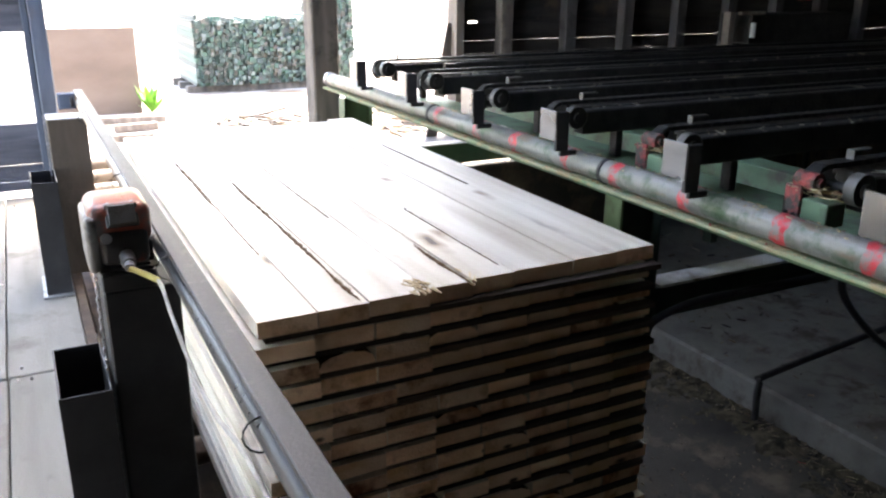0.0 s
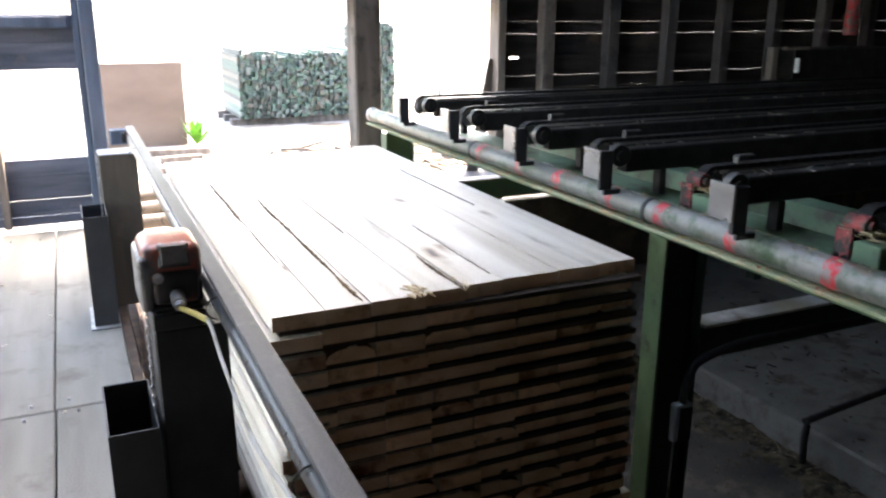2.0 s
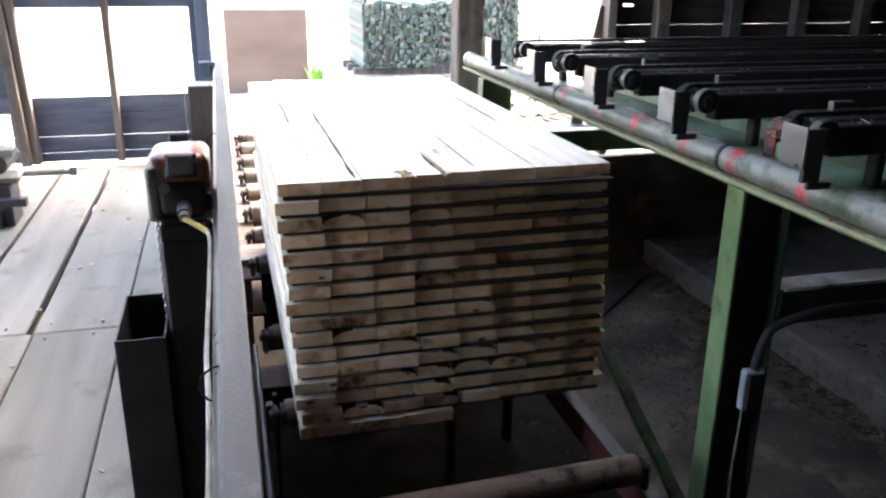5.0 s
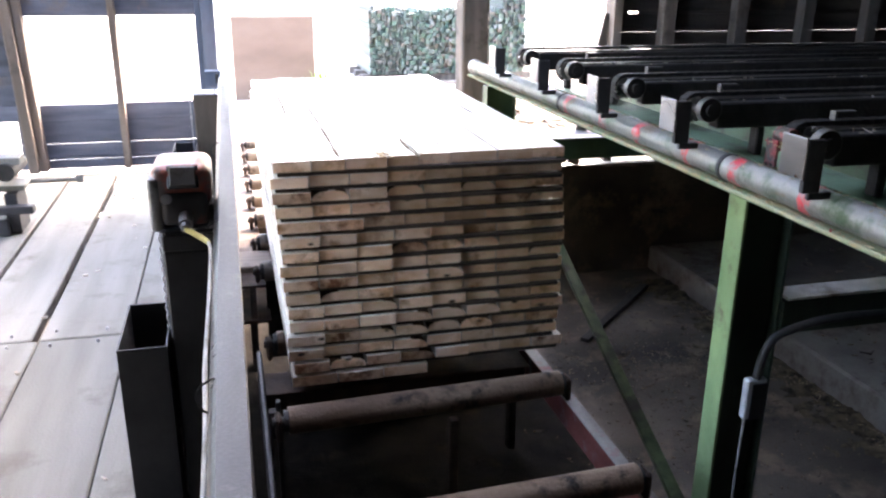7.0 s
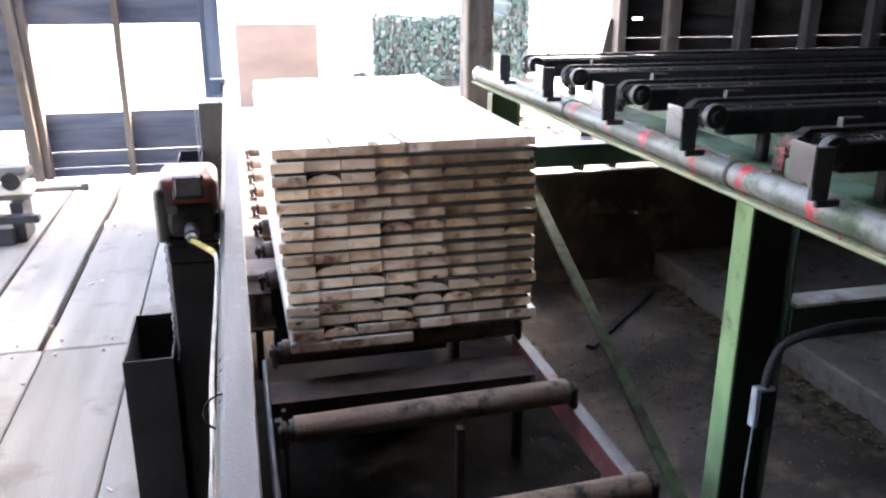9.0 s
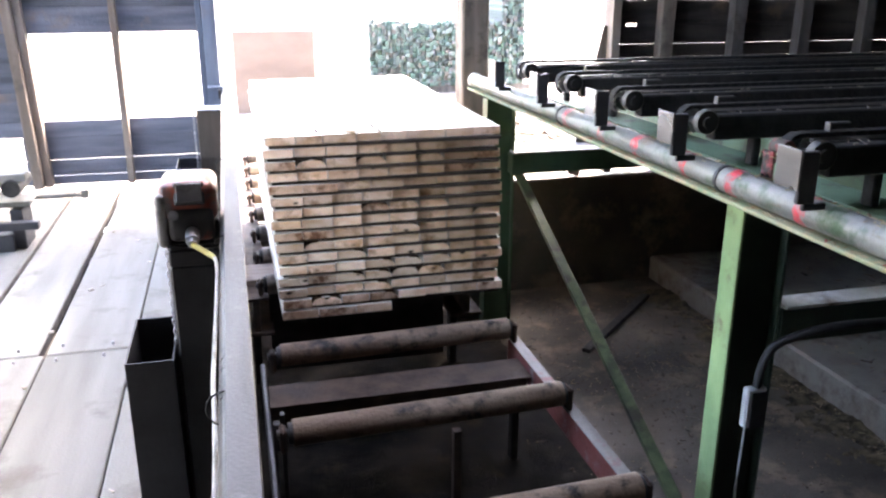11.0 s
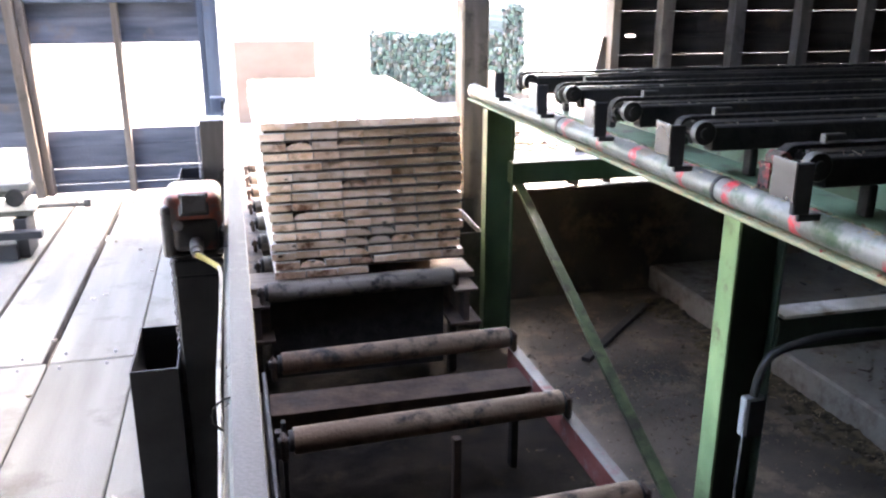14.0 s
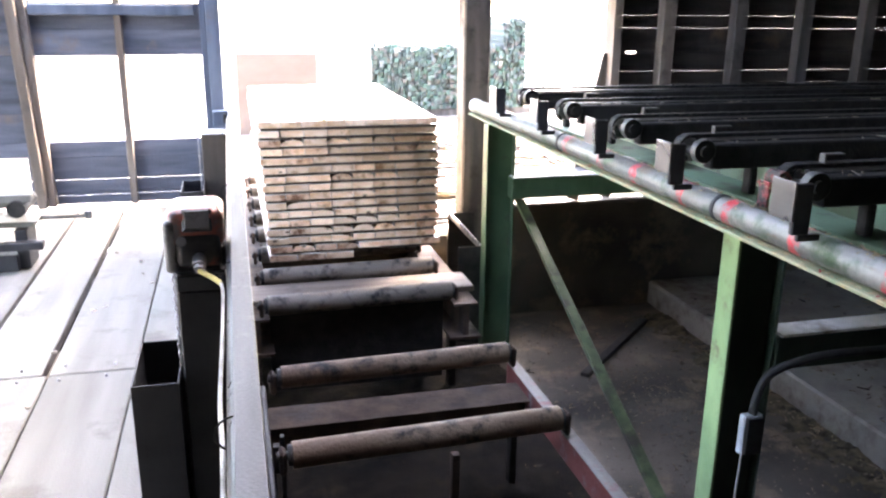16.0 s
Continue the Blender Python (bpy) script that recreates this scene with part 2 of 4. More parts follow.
CABLE = mat("grimy_cream_cable", (0.25, 0.24, 0.215), (0.42, 0.405, 0.37), (20, 20, 20), 0.5, bump=0.04, dirt=(0.09, 0.075, 0.055), dirt_at=0.60, dirt_scale=12)
BLACKRUBBER = mat("black_rubber", (0.015, 0.015, 0.016), (0.035, 0.035, 0.036), (9, 9, 9), 0.6, bump=0.05)
LEAF = mat("leaf", (0.08, 0.20, 0.03), (0.18, 0.36, 0.07), (20, 20, 20), 0.6, bump=0.1)
# near-black copy of the green: shade on faces turned from the light
WEBM = mat("shaded_green_paint", (0.012, 0.022, 0.015), (0.03, 0.045, 0.03), (6, 6, 3), 0.6, bump=0.12, dirt=(0.03, 0.025, 0.02), dirt_at=0.66, dirt_scale=7)
BRACEG = mat("dull_green_paint", (0.03, 0.045, 0.017), (0.08, 0.105, 0.045), (12, 12, 5), 0.55, bump=0.2, dirt=(0.03, 0.025, 0.015), dirt_at=0.55, dirt_scale=8)
MINT = mat("mint_green_paint", (0.09, 0.152, 0.085), (0.155, 0.235, 0.142), (6, 3, 6), 0.6, bump=0.12, dirt=(0.10, 0.095, 0.07), dirt_at=0.58, dirt_scale=6)
DUSTY = mat("dust_on_steel", (0.44, 0.415, 0.38), (0.62, 0.595, 0.55), (8, 8, 8), 0.9, bump=0.4, dirt=(0.2, 0.16, 0.12), dirt_at=0.62)
CHAIN = mat("oily_chain", (0.008, 0.008, 0.008), (0.022, 0.021, 0.02), (40, 40, 40), 0.7, bump=0.1, spec=0.2)
MOTORCASE = mat("grey_enamel", (0.30, 0.30, 0.31), (0.42, 0.42, 0.43), (9, 9, 9), 0.5, bump=0.06, dirt=(0.15, 0.13, 0.11), dirt_at=0.66, dirt_scale=12)
CHIPRED = mat("chipped_red_paint", (0.20, 0.035, 0.035), (0.38, 0.075, 0.07), (30, 30, 30), 0.7, bump=0.6, dirt=(0.06, 0.05, 0.042), dirt_at=0.47, dirt_scale=26)
RUSTBLACK = mat("rusted_black_steel", (0.052, 0.042, 0.034), (0.105, 0.085, 0.068), (14, 14, 2), 0.6, bump=0.2, dirt=(0.10, 0.082, 0.065), dirt_at=0.60, dirt_scale=4)
ROOFM = mat("roof_boards", (0.03, 0.027, 0.025), (0.07, 0.06, 0.055), (9, 1, 9), 0.9, bump=0.3)


def island_mat(name, stops, rough=0.7, single=False):
    """Shades that change from piece to piece, inside one joined mesh or over single objects."""
    m = bpy.data.materials.new(name)
    m.use_nodes = True
    n, l = m.node_tree.nodes, m.node_tree.links
    g = n.new("ShaderNodeNewGeometry")
    r = n.new("ShaderNodeValToRGB")
    r.color_ramp.interpolation = "CONSTANT"
    els = r.color_ramp.elements
    for k, (p0, c) in enumerate(stops):
        e = els[k] if k < 2 else els.new(p0)
        e.position, e.color = p0, (*c, 1)
    info = n.new("ShaderNodeObjectInfo")
    l.new(info.outputs["Random"] if single else g.outputs["Random Per Island"], r.inputs[0])
    nz = n.new("ShaderNodeTexNoise")
    nz.inputs["Scale"].default_value = 18
    mx = n.new("ShaderNodeMix")
    mx.data_type, mx.blend_type = "RGBA", "MULTIPLY"
    mx.inputs[0].default_value = 0.5
    l.new(r.outputs[0], mx.inputs[6])
    l.new(nz.outputs["Color"], mx.inputs[7])
    l.new(mx.outputs[2], n["Principled BSDF"].inputs["Base Color"])
    n["Principled BSDF"].inputs["Roughness"].default_value = rough
    return m


# ---------------------------------------------------------------- mesh helpers
def box(bm, x0, x1, y0, y1, z0, z1, bev=0.0, m=None, seg=1):
    made = bmesh.ops.create_cube(bm, size=1.0)["verts"]
    for v in made:
        v.co = Vector((x0 + (v.co.x + 0.5) * (x1 - x0), y0 + (v.co.y + 0.5) * (y1 - y0), z0 + (v.co.z + 0.5) * (z1 - z0)))
    if bev:
        edges = list({e for v in made for e in v.link_edges})
        out = bmesh.ops.bevel(bm, geom=edges, offset=bev, segments=seg, affect="EDGES", profile=0.5)
        made = list({v for f in out["faces"] for v in f.verts} | {v for v in made if v.is_valid})
    if m is not None:
        bmesh.ops.transform(bm, matrix=m, verts=made)
    return made


def cyl(bm, a, b, r, seg=16, r2=None, caps=True):
    a, b = Vector(a), Vector(b)
    d = b - a
    m = Matrix.Translation((a + b) / 2) @ d.to_track_quat("Z", "Y").to_matrix().to_4x4()
    return bmesh.ops.create_cone(bm, cap_ends=caps, segments=seg, radius1=r, radius2=r if r2 is None else r2, depth=d.length, matrix=m)["verts"]


def tube(bm, pts, r, seg=8, close=True):
    """A round cable along a polyline."""
    pts = [Vector(q) for q in pts]
    rings, up = [], Vector((0.13, 0.2, 0.97)).normalized()
    for i, q in enumerate(pts):
        d = (pts[min(i + 1, len(pts) - 1)] - pts[max(i - 1, 0)]).normalized()
        s = d.cross(up)
        if s.length < 0.1:
            s = d.cross(Vector((1, 0, 0)))
        s.normalize()
        u = s.cross(d)
        rings.append([bm.verts.new(q + (s * math.cos(2 * math.pi * k / seg) + u * math.sin(2 * math.pi * k / seg)) * r) for k in range(seg)])
    for a, b in zip(rings[:-1], rings[1:]):
        for k in range(seg):
            bm.faces.new((a[k], a[(k + 1) % seg], b[(k + 1) % seg], b[k]))
    if close:
        bm.faces.new(rings[0][::-1])
        bm.faces.new(rings[-1])


def smooth_path(pts, n=8):
    """Catmull-Rom points through pts."""
    p = [Vector(q) for q in pts]
    p = [2 * p[0] - p[1]] + p + [2 * p[-1] - p[-2]]
    out = []
    for i in range(1, len(p) - 2):
        for k in range(n):
            t = k / n
            a, b, c, d = p[i - 1], p[i], p[i + 1], p[i + 2]
            out.append(0.5 * ((2 * b) + (c - a) * t + (2 * a - 5 * b + 4 * c - d) * t * t + (3 * b - a - 3 * c + d) * t ** 3))
    return out + [p[-2]]


def mesh_of(bm, name, material, smooth=False):
    bmesh.ops.recalc_face_normals(bm, faces=bm.faces)
    me = bpy.data.meshes.new(name)
    bm.to_mesh(me)
    bm.free()
    for mm in (material if isinstance(material, (list, tuple)) else [material]):
        me.materials.append(mm)
    if smooth:
        for q in me.polygons:
            q.use_smooth = True
        me.set_sharp_from_angle(angle=radians(35))
    return me


def part(name, bm, material, parent=None, label="", smooth=False):
    ob = new(name, mesh_of(bm, name, material, smooth))
    ob.parent = parent
    return tagged(ob, label) if label else ob


def thing(name, label, category, group="", kind="", at=(0, 0, 0)):
    ob = new(name)
    ob.location = at
    ob.empty_display_size = 0.1
    return tagged(ob, label, category, group, kind)


def simple(name, material, parent=None, label="", smooth=False, boxes=(), bev=0.0):
    bm = bmesh.new()
    for b in boxes:
        box(bm, *b, bev=bev)
    return part(name, bm, material, parent, label, smooth)


rng = random.Random(7)
WALL_Y, FLOOR, GROUND, ROOF = 7.80, -1.05, -0.42, 3.3

# ---------------------------------------------------------------- setting: grounds
bm = bmesh.new()
box(bm, -0.1, 9.0, -3.0, WALL_Y - 0.1, FLOOR - 0.2, FLOOR)
tagged(part("floor", bm, CONCRETE), "dirty grey concrete floor strewn with sawdust and bark", "floor", kind="structure")

kerb = thing("kerb", "low grey concrete kerb slab along the pit floor", "kerb", kind="structure")
bm = bmesh.new()
box(bm, 3.36, 9.0, -3.0, WALL_Y - 0.1, FLOOR, FLOOR + 0.2, bev=0.015)
part("slab", bm, KERBSTONE, kerb)

bm = bmesh.new()
n = 60
vs = {}
for i in range(n + 1):
    for j in range(n + 1):
        u, v = i / n * 2 - 1, j / n
        x, y = 500 * u ** 3 + 6 * u, WALL_Y + 0.2 + 8 * v + 600 * v ** 4
        vs[i, j] = bm.verts.new((x, y, GROUND + 0.04 * noise.noise((x * 0.5, y * 0.5, 0)) + (0.25 if y > 100 else 0)))
for i in range(n):
    for j in range(n):
        bm.faces.new((vs[i, j], vs[i + 1, j], vs[i + 1, j + 1], vs[i, j + 1]))
tagged(part("ground", bm, GRAVEL, smooth=True), "pale sunlit gravel yard outside the mill", "ground", kind="structure")
bm = bmesh.new()
box(bm, -500, -4.2, -400, WALL_Y + 0.2, GROUND - 0.2, GROUND)
tagged(part("ground", bm, GRAVEL), "pale gravel yard beside the mill", "ground", kind="structure")
bm = bmesh.new()
box(bm, -4.2, 500, -400, -3.3, GROUND - 0.2, GROUND)
tagged(part("ground", bm, GRAVEL), "pale gravel yard behind the mill", "ground", kind="structure")


# ---------------------------------------------------------------- setting: far wall
def siding(wall, x0, x1, z0, z1, holes=(), gaps=(), mat_=OLDWOOD, h=0.19, gap=0.0045):
    """Horizontal boards between x0 and x1 with open joints at the heights in gaps, cut around the holes (x0, x1, z0, z1)."""
    cuts = sorted({z0, z1, *[c for q in holes for c in q[2:]], *gaps})
    for a, b in zip(cuts[:-1], cuts[1:]):
        k = max(1, round((b - a) / h))
        for i in range(k):
            u, v = a + (b - a) * i / k, a + (b - a) * (i + 1) / k
            mid = (u + v) / 2
            free = [(x0, x1)]
            for hx0, hx1, hz0, hz1 in holes:
                if hz0 < mid < hz1:
                    free = [s for p, q in free for s in ((p, min(q, hx0)), (max(p, hx1), q)) if s[1] - s[0] > 0.01]
            slot = gap * (1.3 if u < 1.1 else 0.35)
            lo = slot if any(abs(u - g) < 1e-6 for g in gaps) else 0.0
            hi = slot if any(abs(v - g) < 1e-6 for g in gaps) else 0.0
            for p, q in free:
                t = rng.uniform(0, 0.006)
                bm = bmesh.new()
                box(bm, p, q, WALL_Y + t, WALL_Y + 0.025 + t, u + lo, v - hi, bev=0.003)
                part("board", bm, mat_, wall)


def stud(wall, x, w=0.09, z0=-0.1, z1=ROOF, d=0.10, material=STUDWOOD, y=None, name="stud"):
    y1 = WALL_Y - 0.003 if y is None else y
    bm = bmesh.new()
    box(bm, x - w / 2, x + w / 2, y1 - d, y1, z0, z1, bev=0.006)
    return part(name, bm, material, wall)


wall = thing("wall_north", "dark weathered board wall on studs with daylight in its open joints", "wall", kind="structure")
siding(wall, -4.2, -0.02, 0.0, ROOF, holes=((-1.19, -0.677, 0.436, 1.006), (-0.631, -0.133, 0.438, 1.011), (-2.6, -1.32, 0.09, 0.33), (-1.19, -0.133, 1.35, 2.1), (-4.0, -1.4, 1.5, 2.4)), gaps=(0.062, 0.172), gap=0.0018, mat_=BLUEBOARD)
# right of the opening, boards and studs carry the unlit corner in their colour
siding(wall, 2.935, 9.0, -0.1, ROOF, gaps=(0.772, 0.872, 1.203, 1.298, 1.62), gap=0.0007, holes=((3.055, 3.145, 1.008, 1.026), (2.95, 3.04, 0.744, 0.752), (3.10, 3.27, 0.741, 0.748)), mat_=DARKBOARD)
for x in (3.355, 3.982, 4.582, 5.185, 5.79, 6.40, 7.01, 7.62, 8.23):
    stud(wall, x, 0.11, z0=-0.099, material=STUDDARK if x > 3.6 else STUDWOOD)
stud(wall, 2.896, 0.07, z0=-0.099, d=0.16)
for x, w in ((-0.654, 0.045), (-1.85, 0.09), (-2.46, 0.09), (-3.07, 0.09)):
    stud(wall, x, w, z0=0.0, d=0.06 if w < 0.05 else 0.1)
for x, w, d in ((-1.263, 0.062, 0.12), (-1.206, 0.05, 0.07)):
    # the old door jamb leans a little
    jamb = stud(wall, 0, w, z0=0.0, d=d)
    jamb.matrix_basis = pose(x + 0.024, 0, 0, 0, -1.9, 0)
stud(wall, -0.113, 0.04, z0=0.0, material=BLUEPAINT, d=0.05)
stud(wall, -0.047, 0.09, z0=-0.05, material=BLUEPAINT, d=0.16)
bm = bmesh.new()
box(bm, -1.19, -0.16, WALL_Y - 0.085, WALL_Y - 0.003, 1.27, 1.34, bev=0.006)
part("sill", bm, BLUEPAINT, wall)
bm = bmesh.new()
box(bm, 0.005, 2.86, WALL_Y - 0.06, WALL_Y + 0.14, 1.46, 1.72, bev=0.01)
part("lintel", bm, POSTWOOD, wall)
siding(wall, -0.02, 2.934, 1.72, ROOF)
# foundation below the openings
bm = bmesh.new()
box(bm, 1.96, 9.0, WALL_Y - 0.1, WALL_Y + 0.15, FLOOR - 0.2, -0.150, bev=0.01)
part("foundation", bm, CONCRETE, wall)
bm = bmesh.new()
box(bm, 1.965, 8.99, WALL_Y - 0.105, WALL_Y + 0.42, -0.1495, -0.135, bev=0.003)
part("coping", bm, KERBSTONE, wall)
bm = bmesh.new()
box(bm, 1.66, 1.955, WALL_Y - 0.1, WALL_Y + 0.15, FLOOR - 0.2, -0.421, bev=0.01)
part("foundation", bm, CONCRETE, wall)
bm = bmesh.new()
box(bm, -0.1, 1.655, WALL_Y + 0.08, WALL_Y + 0.2, FLOOR - 0.2, GROUND + 0.02, bev=0.01)
part("foundation", bm, CONCRETE, wall)

post = thing("timber_post", "thick dark timber post with knife-scarred brown faces", "post", kind="structure")
bm = bmesh.new()
box(bm, 1.66, 1.853, 7.50, 7.698, FLOOR, ROOF - 0.21, bev=0.012)
part("shaft", bm, POSTWOOD, post)

# other walls and the roof close the mill
wall = thing("wall_east", "closed dark board wall", "wall", kind="structure")
simple("boards", OLDWOOD, wall, boxes=((9.0, 9.06, -3.2, WALL_Y + 0.05, FLOOR - 0.2, ROOF),))
wall = thing("wall_south", "closed dark board wall", "wall", kind="structure")
simple("boards", OLDWOOD, wall, boxes=((-4.2, 9.0, -3.1, -3.02, FLOOR, ROOF),))
wall = thing("wall_west", "dark board wall with a long open bay", "wall", kind="structure")
simple("boards", OLDWOOD, wall, boxes=((-4.2, -4.12, -3.0, 2.9, FLOOR, ROOF), (-4.2, -4.12, 7.4, WALL_Y - 0.01, FLOOR, ROOF), (-4.2, -4.12, 2.9, 5.0, 2.7, ROOF), (-4.2, -4.12, 5.0, 7.4, 1.5, ROOF), (-4.2, -4.12, 2.9, 7.4, FLOOR, -0.06)))
bm = bmesh.new()
SKY_X0, SKY_X1, SKY_Y0, SKY_Y1 = -1.5, 0.8, 4.0, 6.6
for b in ((-4.6, SKY_X0, -3.4, WALL_Y + 0.6), (SKY_X1, 9.4, -3.4, WALL_Y + 0.6), (SKY_X0, SKY_X1, -3.4, SKY_Y0), (SKY_X0, SKY_X1, SKY_Y1, WALL_Y + 0.6)):
    box(bm, *b, ROOF, ROOF + 0.08)
for k in range(12):
    y = -2.8 + k * 0.95
    box(bm, -4.2, 9.0, y, y + 0.07, ROOF - 0.2, ROOF - 0.002)
tagged(part("ceiling", bm, ROOFM), "dark roof boards on rafters with an open roof light", "ceiling", kind="structure")


# ---------------------------------------------------------------- setting: plank deck
deck = thing("deck", "grey worn plank deck with open joints", "deck", kind="structure")


def plank(x0, x1, y0, y1, dz=0.0):
    bm = bmesh.new()
    box(bm, x0, x1, y0, y1, -0.05 + dz, dz, bev=0.005)
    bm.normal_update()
    # sides take a dark wood, which paints the joints' shade onto them
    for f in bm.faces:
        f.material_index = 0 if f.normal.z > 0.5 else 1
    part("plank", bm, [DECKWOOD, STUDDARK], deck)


SEAM = 4.90
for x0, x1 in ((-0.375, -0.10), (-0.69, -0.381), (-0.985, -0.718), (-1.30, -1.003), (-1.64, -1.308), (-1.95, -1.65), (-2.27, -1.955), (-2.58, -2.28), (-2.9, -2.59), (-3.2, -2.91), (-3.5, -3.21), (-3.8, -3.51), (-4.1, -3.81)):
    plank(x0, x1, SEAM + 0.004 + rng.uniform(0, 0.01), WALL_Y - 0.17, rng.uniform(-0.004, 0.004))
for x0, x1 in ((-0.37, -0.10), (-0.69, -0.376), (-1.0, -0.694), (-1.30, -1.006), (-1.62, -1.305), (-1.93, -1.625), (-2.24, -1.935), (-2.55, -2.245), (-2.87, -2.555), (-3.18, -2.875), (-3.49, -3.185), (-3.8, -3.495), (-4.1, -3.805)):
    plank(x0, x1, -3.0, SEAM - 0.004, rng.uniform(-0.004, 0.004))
nail_mesh = None
for x0, x1 in ((-0.375, -0.10), (-0.69, -0.381), (-0.985, -0.718), (-1.30, -1.003), (-1.64, -1.308)):
    for y in (SEAM - 0.05, SEAM + 0.06, 7.42):
        for f in (0.22, 0.74):
            if nail_mesh is None:
                bm = bmesh.new()
                cyl(bm, (0, 0, -0.004), (0, 0, 0.0075), 0.0065, 8, r2=0.0045)
                nail = part("nail", bm, GUARDGREY, deck)
                nail_mesh = nail.data
            else:
                nail = new("nail", nail_mesh)
                nail.parent = deck
            nail.matrix_basis = pose(x0 + (x1 - x0) * f + rng.uniform(-0.02, 0.02), y + rng.uniform(-0.015, 0.015), 0)
for y in (-2, -0.5, 1.0, 2.5, 4.0, SEAM, 6.2, 7.4):
    bm = bmesh.new()
    box(bm, -4.1, -0.12, y - 0.05, y + 0.05, -0.2, -0.056)
    part("joist", bm, OLDWOOD, deck)
bm = bmesh.new()
box(bm, -0.098, -0.06, -3.0, WALL_Y - 0.2, -0.30, -0.003, bev=0.004)
part("fascia", bm, RUST, deck)
bm = bmesh.new()
box(bm, -0.14, -0.105, -3.0, WALL_Y - 0.2, FLOOR, -0.21)
part("skirt", bm, OLDWOOD, deck)
bm = bmesh.new()
box(bm, -4.1, -0.15, -3.0, WALL_Y - 0.1, FLOOR - 0.1, FLOOR)
part("subfloor", bm, CONCRETE, deck)


# ---------------------------------------------------------------- the lumber pack
STACK_X, TOP_Z, BOTTOM_Z, NL, NB = 0.175, 0.655, -0.245, 16, 8
PACK_LEN = 2.34
pack = thing("lumber_pack", "tall pack of pale fresh-sawn boards layered on thin laths", "lumber pack", at=(0, 3.5, BOTTOM_Z))
THICK = 0.041
PITCH = (TOP_Z - BOTTOM_Z - THICK) / (NL - 1)


def lumber_board(x0, x1, y0, y1, z0, z1, wane_l, wane_r, bow, ends, short=False):
    """A sawn board along y, its upper corners rounded by the log's skin over the widths wane_l and wane_r."""
    bm = bmesh.new()
    h = z1 - z0
    rings = []
    n = 7
    for i in range(n + 1):
        t = i / n
        y = y0 + (y1 - y0) * t
        s = bow * math.sin(math.pi * t) + rng.uniform(-0.001, 0.001)
        wl = wane_l * max(0.15, 1 - 0.6 * t + 0.25 * math.sin(9 * t + x0 * 50) * t)
        wr = wane_r * max(0.15, 1 - 0.5 * t + 0.25 * math.sin(7 * t + x1 * 60) * t)
        if short:
            wl, wr = (q * max(0.0, 1 - 5 * t) for q in (wane_l, wane_r))
        prof = [(x0, z0), (x1, z0)]
        for w, edge, sgn, order in ((wr, x1, -1, (0, 1, 2, 3)), (wl, x0, 1, (3, 2, 1, 0))):
            drop = min(0.72, 16 * w) * h
            for k in order:
                a = k / 3 * math.pi / 2
                prof.append((edge + sgn * (w + 0.0006 * k) * (1 - math.cos(a)), z1 - drop * (1 - math.sin(a)) - 0.0002 * (3 - k)))
        rings.append([bm.verts.new((px + s, y, pz)) for px, pz in prof])
    k = len(rings[0])
    for a, b in zip(rings[:-1], rings[1:]):
        for j in range(k):
            f = bm.faces.new((a[j], a[(j + 1) % k], b[(j + 1) % k], b[j]))
            if not short and (j in (2, 3, 4) and wane_r > 0.006 or j in (6, 7, 8) and wane_l > 0.006):
                f.material_index = 1
    bm.faces.new(rings[0]).material_index = 2
    bm.faces.new(rings[-1][::-1]).material_index = 2
    return part("board", bm, [FRESH, BARK, ends], pack)


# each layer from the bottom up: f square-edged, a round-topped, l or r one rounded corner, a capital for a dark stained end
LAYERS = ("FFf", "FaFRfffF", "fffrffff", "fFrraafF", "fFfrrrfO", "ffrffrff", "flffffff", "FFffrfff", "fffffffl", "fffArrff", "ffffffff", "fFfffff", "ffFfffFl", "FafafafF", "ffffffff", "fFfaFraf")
for layer in range(NL):
    z0 = PITCH * layer
    top = layer == NL - 1
    kinds = "fffaffff" if top else LAYERS[layer]
    shift = 0.015 if top else rng.uniform(-0.006, 0.012) + 0.046 * (NL - layer) / NL
    tot = 1.168 + rng.uniform(-0.006, 0.006) - 0.046 * (NL - layer) / NL
    widths = [rng.uniform(0.136, 0.150) for _ in kinds]
    k = (tot if layer else tot * 0.49) / sum(widths)
    x = STACK_X + shift
    if top:
        widths, k = [0.140, 0.128, 0.158, 0.126, 0.127, 0.190, 0.147, 0.138], 1.0
    for w, kind in zip(widths, kinds):
        w *= k
        c = kind.lower()
        wl = w * rng.uniform(0.30, 0.46) if c in "al" else 0
        wr = w * rng.uniform(0.30, 0.46) if c in "ar" else 0
        if top:
            wl, wr = wl * 0.4, wr * 0.4
        skew = (0.03 + 0.04 * layer / NL) * (x - STACK_X) - 0.016 * (1 - layer / NL)
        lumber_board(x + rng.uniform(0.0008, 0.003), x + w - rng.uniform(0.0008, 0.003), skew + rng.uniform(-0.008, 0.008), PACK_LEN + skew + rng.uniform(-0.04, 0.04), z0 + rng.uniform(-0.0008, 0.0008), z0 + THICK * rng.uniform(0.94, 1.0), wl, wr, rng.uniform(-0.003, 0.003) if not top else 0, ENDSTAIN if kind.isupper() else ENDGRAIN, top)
        x += w
    # the first lath closes the gap at the front with its painted shade
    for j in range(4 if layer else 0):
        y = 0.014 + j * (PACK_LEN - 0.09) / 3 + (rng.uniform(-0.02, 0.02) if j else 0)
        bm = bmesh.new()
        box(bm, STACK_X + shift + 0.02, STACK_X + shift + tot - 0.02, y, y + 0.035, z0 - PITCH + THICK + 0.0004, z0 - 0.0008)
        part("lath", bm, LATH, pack)


